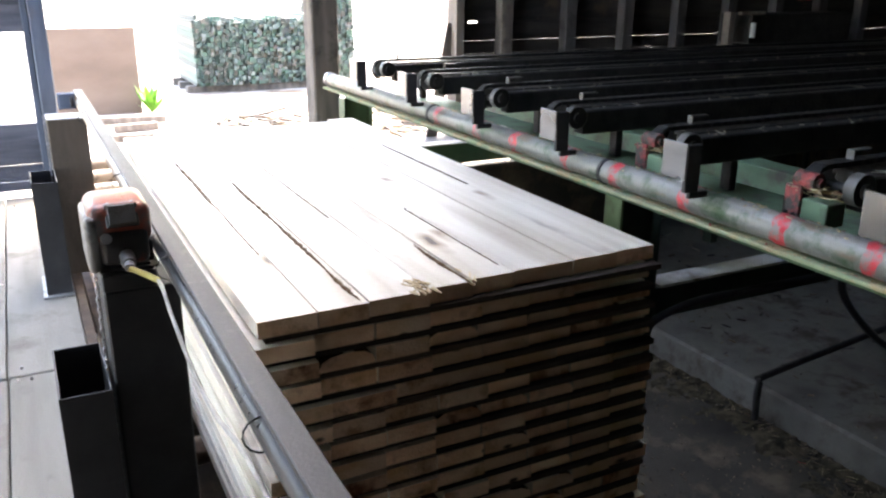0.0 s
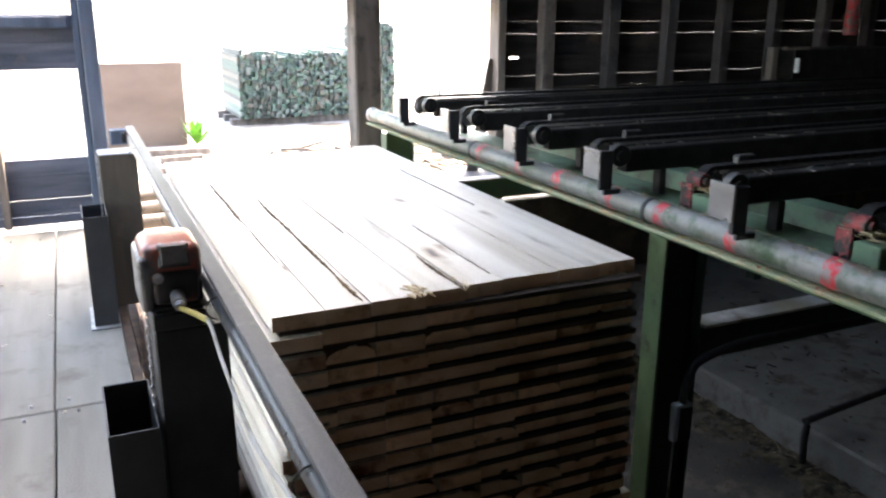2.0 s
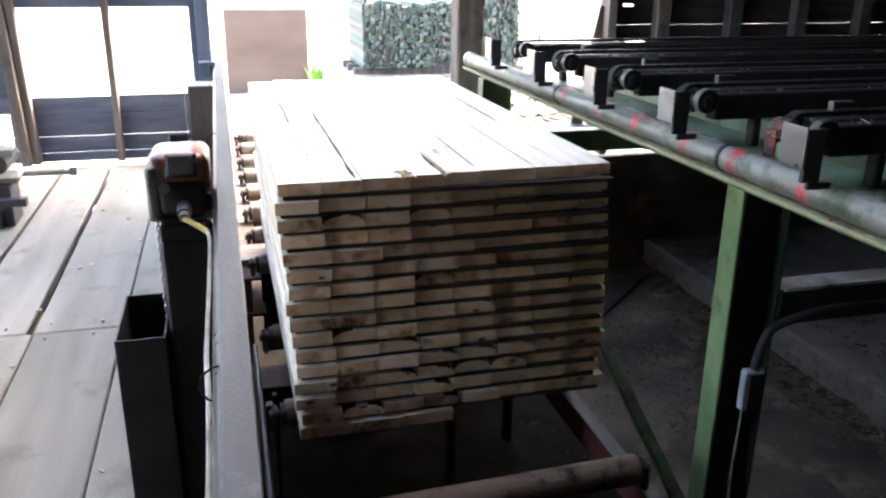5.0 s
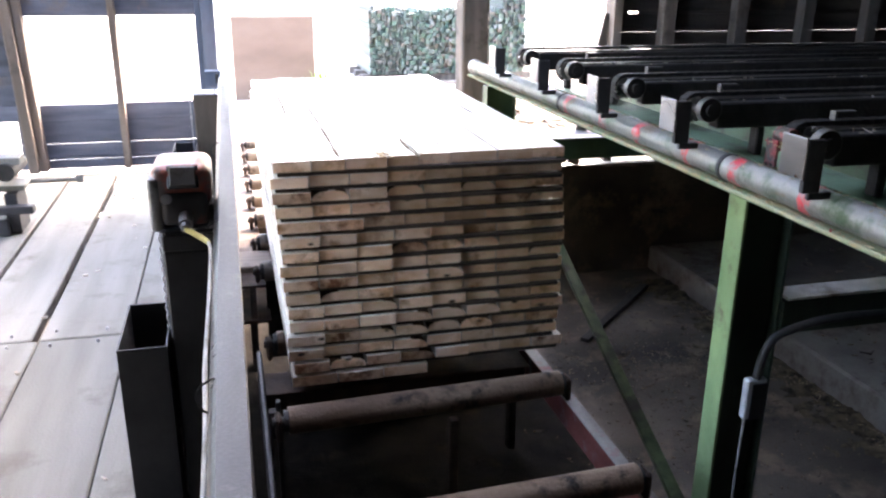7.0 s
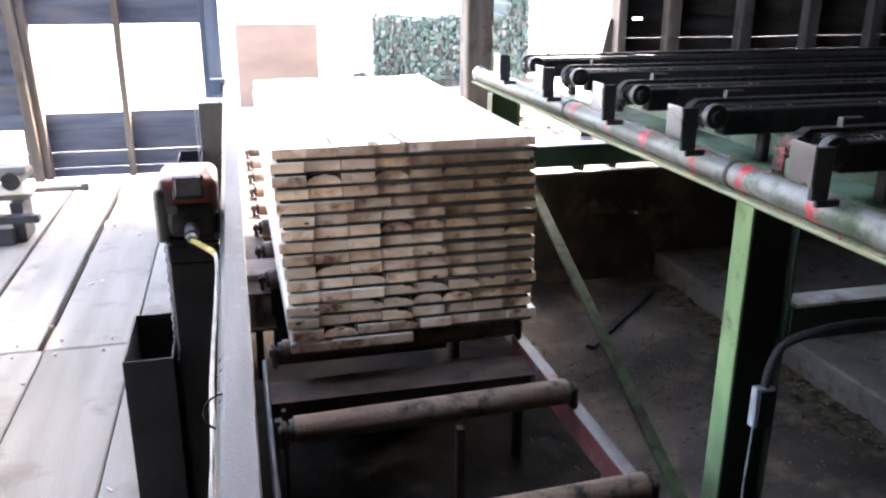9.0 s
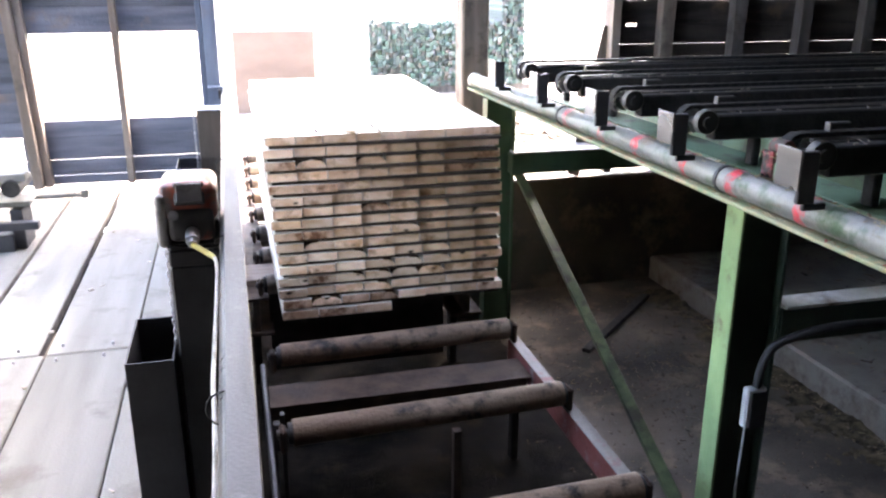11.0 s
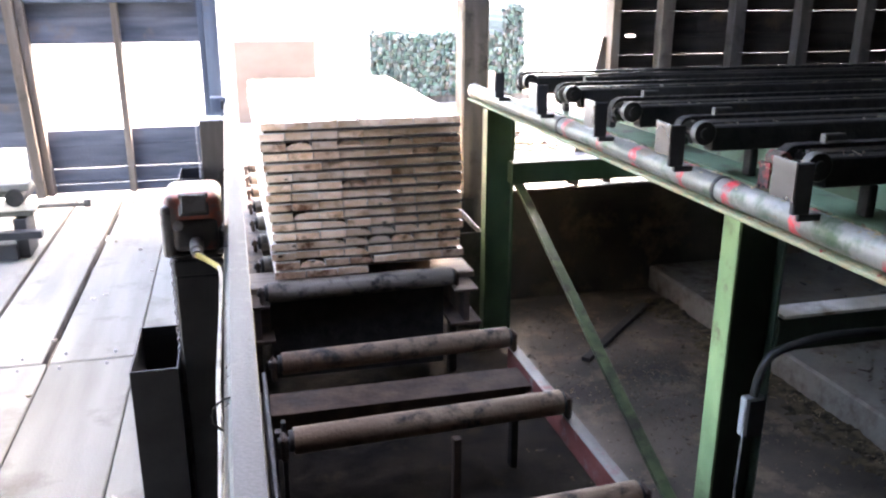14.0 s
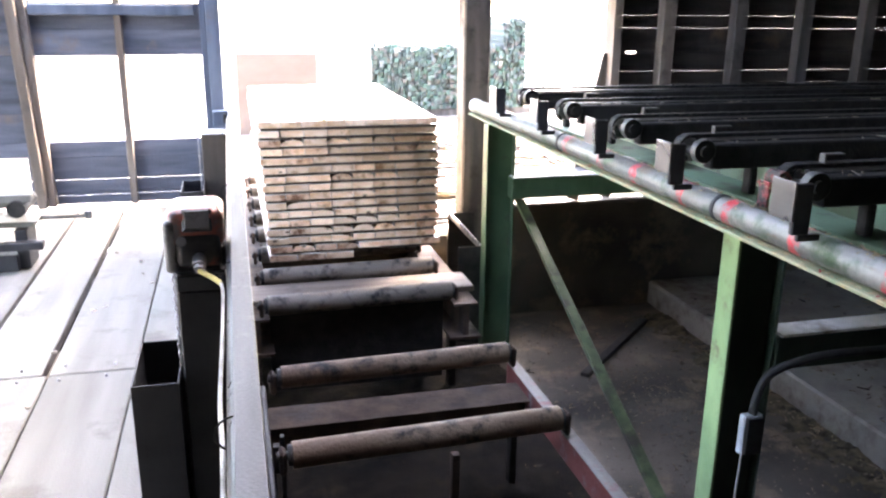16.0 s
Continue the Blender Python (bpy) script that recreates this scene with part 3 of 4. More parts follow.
# bark left on the edges of the top boards
def bark_strip(x, y0, y1, w):
    bm = bmesh.new()
    n, rows = int((y1 - y0) / 0.009), []
    for i in range(n + 1):
        y = y0 + (y1 - y0) * i / n
        k = w * max(0.05, 0.5 + 0.9 * noise.noise((x * 9, y * 5, 2)) + 0.35 * noise.noise((x * 9, y * 31, 4))) * min(1, i / 9, (n - i) / 9)
        a = x + 0.25 * w * noise.noise((y * 3, x, 7)) - k * rng.uniform(0.45, 0.6)
        b = a + k * rng.uniform(0.95, 1.15) + 0.0004
        h = TOP_Z - BOTTOM_Z + rng.uniform(0.002, 0.005)
        rows.append([bm.verts.new((a, y, h - 0.006)), bm.verts.new((a + 0.3 * (b - a), y, h)), bm.verts.new((b, y, h - 0.006))])
    for p, q in zip(rows[:-1], rows[1:]):
        for j in range(2):
            bm.faces.new((p[j], p[j + 1], q[j + 1], q[j]))
    part("bark_strip", bm, BARK, pack, "ragged strip of brown bark")


for bx, b0, b1, bw in ((0.315, 0.95, 1.75, 0.024), (0.315, 0.45, 0.95, 0.008), (0.441, 0.03, 1.35, 0.026), (0.727, 0.0, 0.35, 0.016), (0.855, 0.1, 0.7, 0.006), (0.601, 0.7, 1.6, 0.008), (1.20, 0.9, 1.7, 0.009)):
    bark_strip(bx, b0, b1, bw)

# torn fibres at the ends of two top boards
bm = bmesh.new()
for k in range(40):
    cx, sx = rng.choice(((0.618, 0.03), (0.618, 0.05), (0.742, 0.02)))
    px, py = cx + rng.uniform(-sx, 0.012), rng.uniform(0.0, 0.16) ** 1.2
    ln, a = rng.uniform(0.012, 0.045), rng.uniform(-0.5, 0.5)
    box(bm, -0.0022, 0.0022, -ln / 2, ln / 2, -0.001, 0.0018, m=Matrix.Translation((px, py, TOP_Z - BOTTOM_Z + 0.0015)) @ Matrix.Rotation(a, 4, "Z") @ Matrix.Rotation(rng.uniform(-0.15, 0.15), 4, "X"))
tagged(part("torn_fibres", bm, TORN, pack, "torn yellow wood fibres"), kind="stuff")


# ---------------------------------------------------------------- roller beds
def roller(bed, y, x0, x1, z, r, drop=0.075, skin=ROLLER):
    bm = bmesh.new()
    cyl(bm, (x0, y, z), (x1, y, z), r, 24)
    ro = part("roller", bm, skin, bed, smooth=True)
    for xa, xb, xc, xd in ((x0 - 0.06, x0 - 0.0005, x0 - 0.018, x0 - 0.0006), (x1 + 0.0005, x1 + 0.05, x1 + 0.0006, x1 + 0.016)):
        bm = bmesh.new()
        cyl(bm, (xa, y, z), (xb, y, z), 0.018, 12)
        cyl(bm, (xc, y, z), (xd, y, z), r * 0.8, 20)
        part("axle", bm, GREASE, ro, smooth=True)
    for x in (x0 - 0.05, x1 + 0.02):
        bm = bmesh.new()
        box(bm, x, x + 0.025, y - 0.035, y + 0.035, z - drop, z + 0.03, bev=0.01)
        part("bearing", bm, RUST, ro)
    ro.matrix_basis = pose(x0, y, 0, 0, 0, 2.2) @ pose(-x0, -y, 0)


RZ, RR = -0.30, 0.052
bed = thing("roller_conveyor", "rusty roller conveyor on a faded red steel frame", "conveyor")
for y in (2.55, 3.24, 3.93, 4.62, 5.32):
    roller(bed, y, 0.19, 1.30, RZ, RR)
for x0, x1, mm in ((1.325, 1.37, REDFRAME), (0.095, 0.118, BLACK)):
    simple("side_rail", mm, bed, boxes=((x0, x1, 2.2, 5.42, RZ - 0.20, RZ - 0.078),), bev=0.006)
simple("worn_flange", WORNGREY, bed, boxes=((1.320, 1.376, 2.2, 5.42, RZ - 0.0775, RZ - 0.0745),), bev=0.001)
simple("crossbeam", RUST, bed, boxes=((0.12, 1.323, 5.12, 5.25, RZ - 0.30, RZ - 0.13),), bev=0.006)
simple("dusty_flange", RUST, bed, boxes=((0.12, 1.323, 5.06, 5.265, RZ - 0.1295, RZ - 0.122),), bev=0.002)
simple("stub", RUST, bed, boxes=((0.87, 0.905, 4.78, 4.82, FLOOR, -0.49),), bev=0.003)
simple("crossbeam", RUST, bed, boxes=((0.12, 1.323, 3.5, 3.6, RZ - 0.24, RZ - 0.12),), bev=0.006)
for y in (3.30, 3.99, 4.70):
    simple("upright", GREASE, bed, boxes=((0.150, 0.168, y + 0.03, y + 0.06, RZ - 0.45, RZ + 0.02), (0.121, 0.149, y + 0.025, y + 0.065, RZ - 0.14, RZ - 0.02)), bev=0.003)
for x in (0.11, 1.32):
    for y in (2.4, 5.3):
        simple("leg", GREASE, bed, boxes=((x, x + 0.035, y, y + 0.06, FLOOR, RZ - 0.201),), bev=0.004)

bed = thing("roller_conveyor", "rusty outfeed roller conveyor running out of the mill", "conveyor")
for k in range(8):
    roller(bed, 6.28 + 0.51 * k, 0.175, 1.265, RZ, 0.058, 0.0595, ROLLERGREY)
for x0, x1 in ((1.262, 1.413), (0.03, 0.181)):
    # an I-beam with packing under the bearings
    b = ((x0, x1, 6.22, 10.5, RZ - 0.074, RZ - 0.06), (x0 + 0.06, x1 - 0.055, 6.222, 10.5, RZ - 0.262, RZ - 0.0745), (x0 - 0.025, x1 + 0.018, 6.20, 10.5, RZ - 0.282, RZ - 0.2625))
    simple("side_beam", RUST, bed, boxes=b, bev=0.002)
simple("end_panel", GREASE, bed, boxes=((0.182, 1.23, 6.36, 6.38, -0.88, RZ - 0.075),), bev=0.003)
simple("cover_plank", COVERWOOD, bed, boxes=((0.04, 1.448, 6.43, 6.72, RZ - 0.0595, RZ - 0.022),), bev=0.006)
for y in (6.5, 7.6):
    for x in (0.08, 1.31):
        simple("leg", GREASE, bed, boxes=((x, x + 0.045, y, y + 0.08, FLOOR, RZ - 0.283),), bev=0.004)
for y in (9.0, 10.3):
    for x in (0.08, 1.31):
        simple("leg", GREASE, bed, boxes=((x, x + 0.045, y, y + 0.08, GROUND - 0.1, RZ - 0.283),), bev=0.004)


# ---------------------------------------------------------------- guide rail with its hoist posts
rail = thing("guide_rail", "long grey steel guide bar with a dark conduit along it", "guide rail")
RX0, RX1, RZT = 0.024, 0.062, 0.847
simple("bar", RAILTOP, rail, boxes=((RX0, RX1, 0.9, 6.12, RZT - 0.012, RZT),), bev=0.002)
simple("end_block", BLUEPAINT, rail, boxes=((-0.05, 0.0235, 6.02, 6.10, RZT - 0.075, RZT - 0.006),), bev=0.004)
bm = bmesh.new()
tube(bm, [(0.034, 0.9 + k * 0.5, RZT - 0.0325) for k in range(11)], 0.0200, 16)
part("conduit", bm, CONDUIT, rail, smooth=True)
for y in (2.80, 3.50, 4.3, 5.5):
    bm = bmesh.new()
    tube(bm, [(0.028 + 0.030 * math.cos(a), y + 0.006 * math.sin(a), RZT - 0.038 + 0.0235 * math.sin(a)) for a in [k * math.pi / 8 for k in range(17)]], 0.0016, 6)
    part("tie", bm, BLACKRUBBER, rail)


def hoist_post(y, label, brown):
    ob = thing("hoist_post", label, "post", group="hoist posts")
    simple("column", BLACK if not brown else RUSTBLACK, ob, boxes=((-0.098 - 0.013 * brown, 0.055, y, y + 0.16, 0.0, 0.738),), bev=0.004)
    if brown:
        simple("cap", MOTORCASE, ob, boxes=((-0.112, 0.04, y - 0.002, y + 0.162, 0.7385, 0.7425),), bev=0.001)
    else:
        simple("head", BLACK, ob, boxes=((-0.098, 0.011, y, y + 0.16, 0.7385, 0.775),), bev=0.003)
        simple("cap", BLACK, ob, boxes=((-0.10, 0.02, y - 0.004, y + 0.165, 0.7845, 0.787), (-0.09, 0.008, y + 0.01, y + 0.15, 0.7755, 0.784)), bev=0.001)
    simple("bracket", BLACK, ob, boxes=((0.0, 0.013, y + 0.03, y + 0.12, 0.788, 0.832),), bev=0.003)
    return ob


hoist_post(3.60, "black painted steel hoist post", False)
hoist_post(5.95, "rust-browned black steel hoist post", True)


def chain_box(y0, y1, z1=0.538):
    ob = thing("chain_box", "open-topped black sheet-steel chain box", "chain box", group="chain boxes")
    x0, x1, t = -0.212, -0.107, 0.004
    for nm, b in (("front_plate", (x0, x1, y0, y0 + t, 0.008, z1)), ("back_plate", (x0, x1, y1 - t, y1, 0.008, z1)), ("side_plate", (x0, x0 + t, y0 + t, y1 - t, 0.008, z1)), ("side_plate", (x1 - t, x1, y0 + t, y1 - t, 0.008, z1))):
        simple(nm, BLACK, ob, boxes=(b,), bev=0.001)
    simple("base_plate", GUARDGREY, ob, boxes=((x0 - 0.015, x1 + 0.005, y0 - 0.03, y1 + 0.02, 0.001, 0.007),), bev=0.001)
    return ob


chain_box(3.565, 3.83, 0.535)
chain_box(5.68, 5.94, 0.515)


def hoist(x, y, z):
    ob = thing("hoist_motor", "small worn grey and orange chain hoist motor", "hoist motor", at=(x, y, z))
    bm = bmesh.new()
    box(bm, -0.050, 0.048, 0.0, 0.10, 0.0, 0.078, bev=0.016, seg=4)
    part("housing", bm, MOTORGREY, ob, smooth=True)
    bm = bmesh.new()
    box(bm, -0.066, 0.058, 0.006, 0.17, 0.040, 0.130, bev=0.024, seg=5)
    part("cover", bm, MOTORRED, ob, smooth=True)
    bm = bmesh.new()
    box(bm, -0.074, -0.048, 0.004, 0.165, -0.012, 0.108, bev=0.011, seg=4)
    part("side_guard", bm, GUARDGREY, ob, smooth=True)
    bm = bmesh.new()
    box(bm, -0.027, 0.027, -0.021, 0.021, 0.0, 0.004, bev=0.002, m=Matrix.Translation((0, 0.0055, 0.1095)) @ Matrix.Rotation(radians(66), 4, "X"))
    hood = part("terminal_lid", bm, RIMGREY, ob)
    bm = bmesh.new()
    box(bm, -0.032, 0.032, -0.026, 0.025, -0.006, -0.0005, bev=0.002, m=Matrix.Translation((0, 0.0055, 0.1095)) @ Matrix.Rotation(radians(66), 4, "X"))
    part("lid_frame", bm, MOTORGREY, ob)
    for sx in (-0.024, 0.022):
        bm = bmesh.new()
        cyl(bm, (sx, 0.026, 0.124), (sx, 0.021, 0.1310), 0.004, 8)
        part("screw", bm, STEEL, hood)
    bm = bmesh.new()
    cyl(bm, (-0.036, -0.012, 0.066), (-0.036, 0.004, 0.062), 0.011, 14)
    cyl(bm, (-0.036, -0.018, 0.0665), (-0.036, -0.0125, 0.066), 0.006, 12)
    part("switch", bm, STEEL, ob, smooth=True)
    bm = bmesh.new()
    cyl(bm, (0.0, -0.026, 0.012), (0.0, 0.004, 0.022), 0.015, 14)
    cyl(bm, (0.0, -0.038, 0.007), (0.0, -0.0262, 0.012), 0.011, 8)
    part("gland", bm, STEEL, ob, smooth=True)
    simple("foot", BLACK, ob, boxes=((-0.048, 0.046, 0.006, 0.15, -0.006, -0.0005),), bev=0.002)
    return ob


hoist(-0.044, 3.60, 0.793)

bm = bmesh.new()
tube(bm, smooth_path([(-0.044, 3.563, 0.799), (-0.030, 3.548, 0.795), (-0.012, 3.53, 0.788), (0.001, 3.51, 0.784)]), 0.0060, 10)
yc = thing("power_cable", "cream power cable with a yellow end hanging along the guide rail", "cable")
part("yellow_end", bm, YELLOW, yc, "yellow cable end", smooth=True)
bm = bmesh.new()
tube(bm, smooth_path([(0.001, 3.51, 0.784), (0.005, 3.48, 0.775), (0.004, 3.40, 0.758), (0.002, 3.28, 0.746), (0.000, 3.14, 0.740), (0.000, 3.0, 0.745), (0.005, 2.86, 0.764), (0.007, 2.74, 0.768), (0.006, 2.55, 0.760), (0.005, 2.3, 0.752), (0.005, 2.0, 0.755), (0.006, 1.6, 0.762)]), 0.0039, 10)
part("sheath", bm, CABLE, yc, smooth=True)


def chain(x, y, z0, z1, label):
    ob = thing("hoist_chain", label, "chain", group="hoist chains")
    k, step = 0, 0.0118
    base = None
    z = z1
    while z > z0:
        if base is None:
            bm = bmesh.new()
            pts = []
            for a in range(13):
                th = 2 * math.pi * a / 12
                pts.append((0.0038 * math.cos(th), 0, 0.0080 * math.sin(th)))
            tube(bm, pts, 0.0018, 6, close=False)
            lk = part("link", bm, STEEL, ob, smooth=True)
            base = lk.data
        else:
            lk = new("link", base)
            lk.parent = ob
        lk.matrix_basis = pose(x + 0.0004 * math.sin(k * 1.3), y, z, 0, 0, 90 * (k % 2) + 20)
        z -= step
        k += 1
    return ob


chain(-0.106, 3.66, 0.10, 0.80, "steel hoist chain hanging into its box")
chain(-0.122, 5.90, 0.10, 0.76, "steel hoist chain hanging into the far box")


# ---------------------------------------------------------------- stop rail with its pipe
stop = thing("stop_rail", "worn green-grey stop pipe with red bands on a green ledge", "stop rail")
PX, PZ, PR = 1.60, 0.725, 0.042
bm = bmesh.new()
cyl(bm, (PX, 1.2, PZ), (PX, 7.0, PZ), PR, 28)
part("pipe", bm, PIPE, stop, smooth=True)
bm = bmesh.new()
cyl(bm, (PX, 7.001, PZ), (PX, 7.03, PZ), PR * 0.55, 20)
cyl(bm, (PX, 6.96, PZ), (PX, 6.985, PZ), PR + 0.006, 24)
part("end_cap", bm, STEEL, stop, smooth=True)
for y in (4.11, 5.475, 2.2):
    bm = bmesh.new()
    cyl(bm, (PX, y - 0.008, PZ), (PX, y + 0.008, PZ), PR + 0.004, 28)
    part("collar", bm, BLACK, stop, smooth=True)
for y in (2.72, 3.05, 3.33, 3.69, 4.03, 4.32, 4.675, 4.99, 5.385):
    bm = bmesh.new()
    ring0, ring1 = [], []
    for k in range(36):
        a = 2 * math.pi * k / 36
        q = (PX + (PR + 0.0015) * math.cos(a), 0, PZ + (PR + 0.0015) * math.sin(a))
        ring0.append(bm.verts.new((q[0], y - 0.024 + 0.014 * noise.noise((q[0] * 40, y * 9, q[2] * 40)), q[2])))
        ring1.append(bm.verts.new((q[0], y + 0.024 + 0.014 * noise.noise((q[0] * 40, y * 9 + 5, q[2] * 40)), q[2])))
    for k in range(36):
        bm.faces.new((ring0[k], ring0[(k + 1) % 36], ring1[(k + 1) % 36], ring1[k]))
    part("red_band", bm, RED, stop, "faded red paint band", smooth=True)
simple("ledge", SAWLEDGE, stop, boxes=((1.552, 1.72, 1.2, 7.0, 0.668, 0.680),), bev=0.002)
simple("back_strip", SAWLEDGE, stop, boxes=((1.648, 1.70, 1.2, 6.95, 0.681, 0.728),), bev=0.003)
simple("ledge_web", DKGREEN, stop, boxes=((1.70, 1.72, 1.2, 7.0, 0.60, 0.667),), bev=0.002)


def stop_plate(y, red):
    ob = thing("stop_plate", "bare worn steel stop plate on a black arm", "stop plate", group="stop plates")
    bm = bmesh.new()
    box(bm, 1.477, 1.484, y - 0.10, y, 0.812, 0.921, bev=0.0028, seg=2)
    part("face", bm, PLATE, ob)
    bm = bmesh.new()
    box(bm, 1.4845, 1.538, y - 0.100, y - 0.082, 0.775, 0.916, bev=0.003)
    part("stem", bm, BLACK, ob)
    bm = bmesh.new()
    box(bm, 1.505, 1.577, y - 0.099, y - 0.083, 0.755, 0.7745, bev=0.003)
    part("foot", bm, BLACK, ob)
    if red:
        bm = bmesh.new()
        box(bm, 1.478, 1.507, y - 0.1035, y - 0.1003, 0.80, 0.918, bev=0.001)
        part("red_edge", bm, CHIPRED, ob, "red painted edge")
    return ob


for y in (3.04, 3.708, 4.364, 4.975, 5.64, 6.30):
    stop_plate(y, y < 3.5)


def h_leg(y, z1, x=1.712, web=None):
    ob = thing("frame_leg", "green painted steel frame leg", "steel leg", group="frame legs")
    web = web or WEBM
    # bright flange, dark web and back: the side light is painted in
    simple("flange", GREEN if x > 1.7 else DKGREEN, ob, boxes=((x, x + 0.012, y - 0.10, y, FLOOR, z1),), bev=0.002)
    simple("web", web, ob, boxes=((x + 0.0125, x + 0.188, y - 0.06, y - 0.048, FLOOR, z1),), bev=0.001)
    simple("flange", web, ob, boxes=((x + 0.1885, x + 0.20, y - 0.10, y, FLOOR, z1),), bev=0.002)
    return ob


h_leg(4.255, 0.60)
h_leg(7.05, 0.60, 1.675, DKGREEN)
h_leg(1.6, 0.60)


# ---------------------------------------------------------------- chain conveyors on the right
def gear(bm, c, r0, r1, w, n):
    """A toothed wheel about the y axis."""
    prof = []
    for k in range(n):
        a = 2 * math.pi * k / n
        d = 2 * math.pi / n
        prof += [(r0, a), (r1, a + 0.25 * d), (r1, a + 0.5 * d), (r0, a + 0.75 * d)]
    rings = [[bm.verts.new((c[0] + r * math.cos(a), c[1] + s * w / 2, c[2] + r * math.sin(a))) for r, a in prof] for s in (-1, 1)]
    m = len(prof)
    for k in range(m):
        bm.faces.new((rings[0][k], rings[0][(k + 1) % m], rings[1][(k + 1) % m], rings[1][k]))
    bm.faces.new(rings[0])
    bm.faces.new(rings[1][::-1])


def ribbed_chain(bm, x0, x1, y, z, w, h, step):
    """One strand of chain as a continuous ridged strip that bends down over the sprocket."""
    pts = []
    for k in range(9):
        a = math.pi * 0.9 * (1 - k / 8)
        pts.append((x0 + 0.056 * math.cos(a + math.pi / 2 - 0.05 * math.pi) * 1.0, z - 0.056 + 0.056 * math.sin(a + math.pi / 2 - 0.05 * math.pi)))
    pts = pts[:-1]
    x = x0
    while x < x1:
        pts.append((x, z))
        x += step
    prev = None
    for i, (px, pz) in enumerate(pts):
        ww, hh = (w, h) if i % 2 else (w * 0.86, h * 0.8)
        ring = [bm.verts.new((px, y - ww / 2, pz - 0.006)), bm.verts.new((px, y + ww / 2, pz - 0.006)), bm.verts.new((px, y + ww / 2, pz + hh)), bm.verts.new((px, y - ww / 2, pz + hh))]
        if prev:
            for k in range(4):
                bm.faces.new((prev[k], prev[(k + 1) % 4], ring[(k + 1) % 4], ring[k]))
        else:
            bm.faces.new(ring[::-1])
        prev = ring
    bm.faces.new(prev)


def chain_conveyor(y, red):
    ob = thing("chain_conveyor", "greasy black chain conveyor beam with a red end bracket" if red else "greasy black chain conveyor beam with a worn end wheel", "chain conveyor", group="chain conveyors")
    zc = 0.80
    simple("beam", GREASE, ob, boxes=((1.90, 8.8, y - 0.045, y + 0.02, 0.735, 0.835),), bev=0.006)
    simple("chain_track", GREASE, ob, boxes=((1.93, 8.8, y + 0.0205, y + 0.11, 0.745, 0.84),), bev=0.006)
    bm = bmesh.new()
    gear(bm, (1.855, y + 0.068, zc), 0.042, 0.052, 0.03, 13)
    part("sprocket", bm, PLATE, ob, smooth=False)
    bm = bmesh.new()
    ribbed_chain(bm, 1.855, 8.7, y + 0.068, zc + 0.056, 0.05, 0.010, 0.026)
    part("chain", bm, CHAIN, ob)
    bm = bmesh.new()
    cyl(bm, (1.842, y - 0.085, zc + 0.016), (1.842, y - 0.05, zc + 0.016), 0.045, 28)
    cyl(bm, (1.842, y - 0.096, zc + 0.016), (1.842, y - 0.0851, zc + 0.016), 0.022, 20)
    part("end_wheel", bm, GREASE, ob, smooth=True)
    bm = bmesh.new()
    cyl(bm, (1.842, y - 0.086, zc + 0.016), (1.842, y - 0.051, zc + 0.016), 0.047, 28, caps=False)
    part("wheel_rim", bm, RIMGREY, ob, smooth=True)
    bm = bmesh.new()
    cyl(bm, (1.850, y - 0.049, zc + 0.008), (1.850, y + 0.11, zc + 0.002), 0.016, 14)
    part("shaft", bm, GREASE, ob, smooth=True)
    simple("mount", GREASE, ob, boxes=((2.09, 2.125, y - 0.04, y + 0.015, 0.6205, 0.7345),), bev=0.006)
    b = ((1.965, 2.045, y + 0.055, y + 0.082, 0.888, 0.894), (1.965, 1.973, y + 0.055, y + 0.082, 0.862, 0.888))
    simple("dog", RIMGREY, ob, boxes=b, bev=0.001)
    if red:
        bm = bmesh.new()
        box(bm, 1.764, 1.772, y + 0.058, y + 0.115, 0.70, 0.805, bev=0.002)
        box(bm, 1.764, 1.85, y + 0.107, y + 0.1155, 0.70, 0.79, bev=0.002)
        rb = part("red_bracket", bm, CHIPRED, ob, "chipped red end bracket")
        for by in (y + 0.073, y + 0.1):
            bm = bmesh.new()
            cyl(bm, (1.757, by, 0.72), (1.7638, by, 0.72), 0.007, 6)
            part("bolt", bm, GREASE, rb)
        simple("shoe", MINT, ob, boxes=((1.768, 1.845, y - 0.035, y + 0.056, 0.70, 0.772),), bev=0.004)
        bm = bmesh.new()
        cyl(bm, (1.80, y + 0.03, 0.818), (1.80, y + 0.10, 0.818), 0.027, 18)
        cyl(bm, (1.80, y + 0.018, 0.818), (1.80, y + 0.0298, 0.818), 0.013, 12)
        part("bearing", bm, CHIPRED, ob, smooth=True)
    return ob


for y, red in ((3.38, True), (4.05, True), (4.715, False), (5.33, False), (6.02, False), (6.68, False)):
    chain_conveyor(y, red)

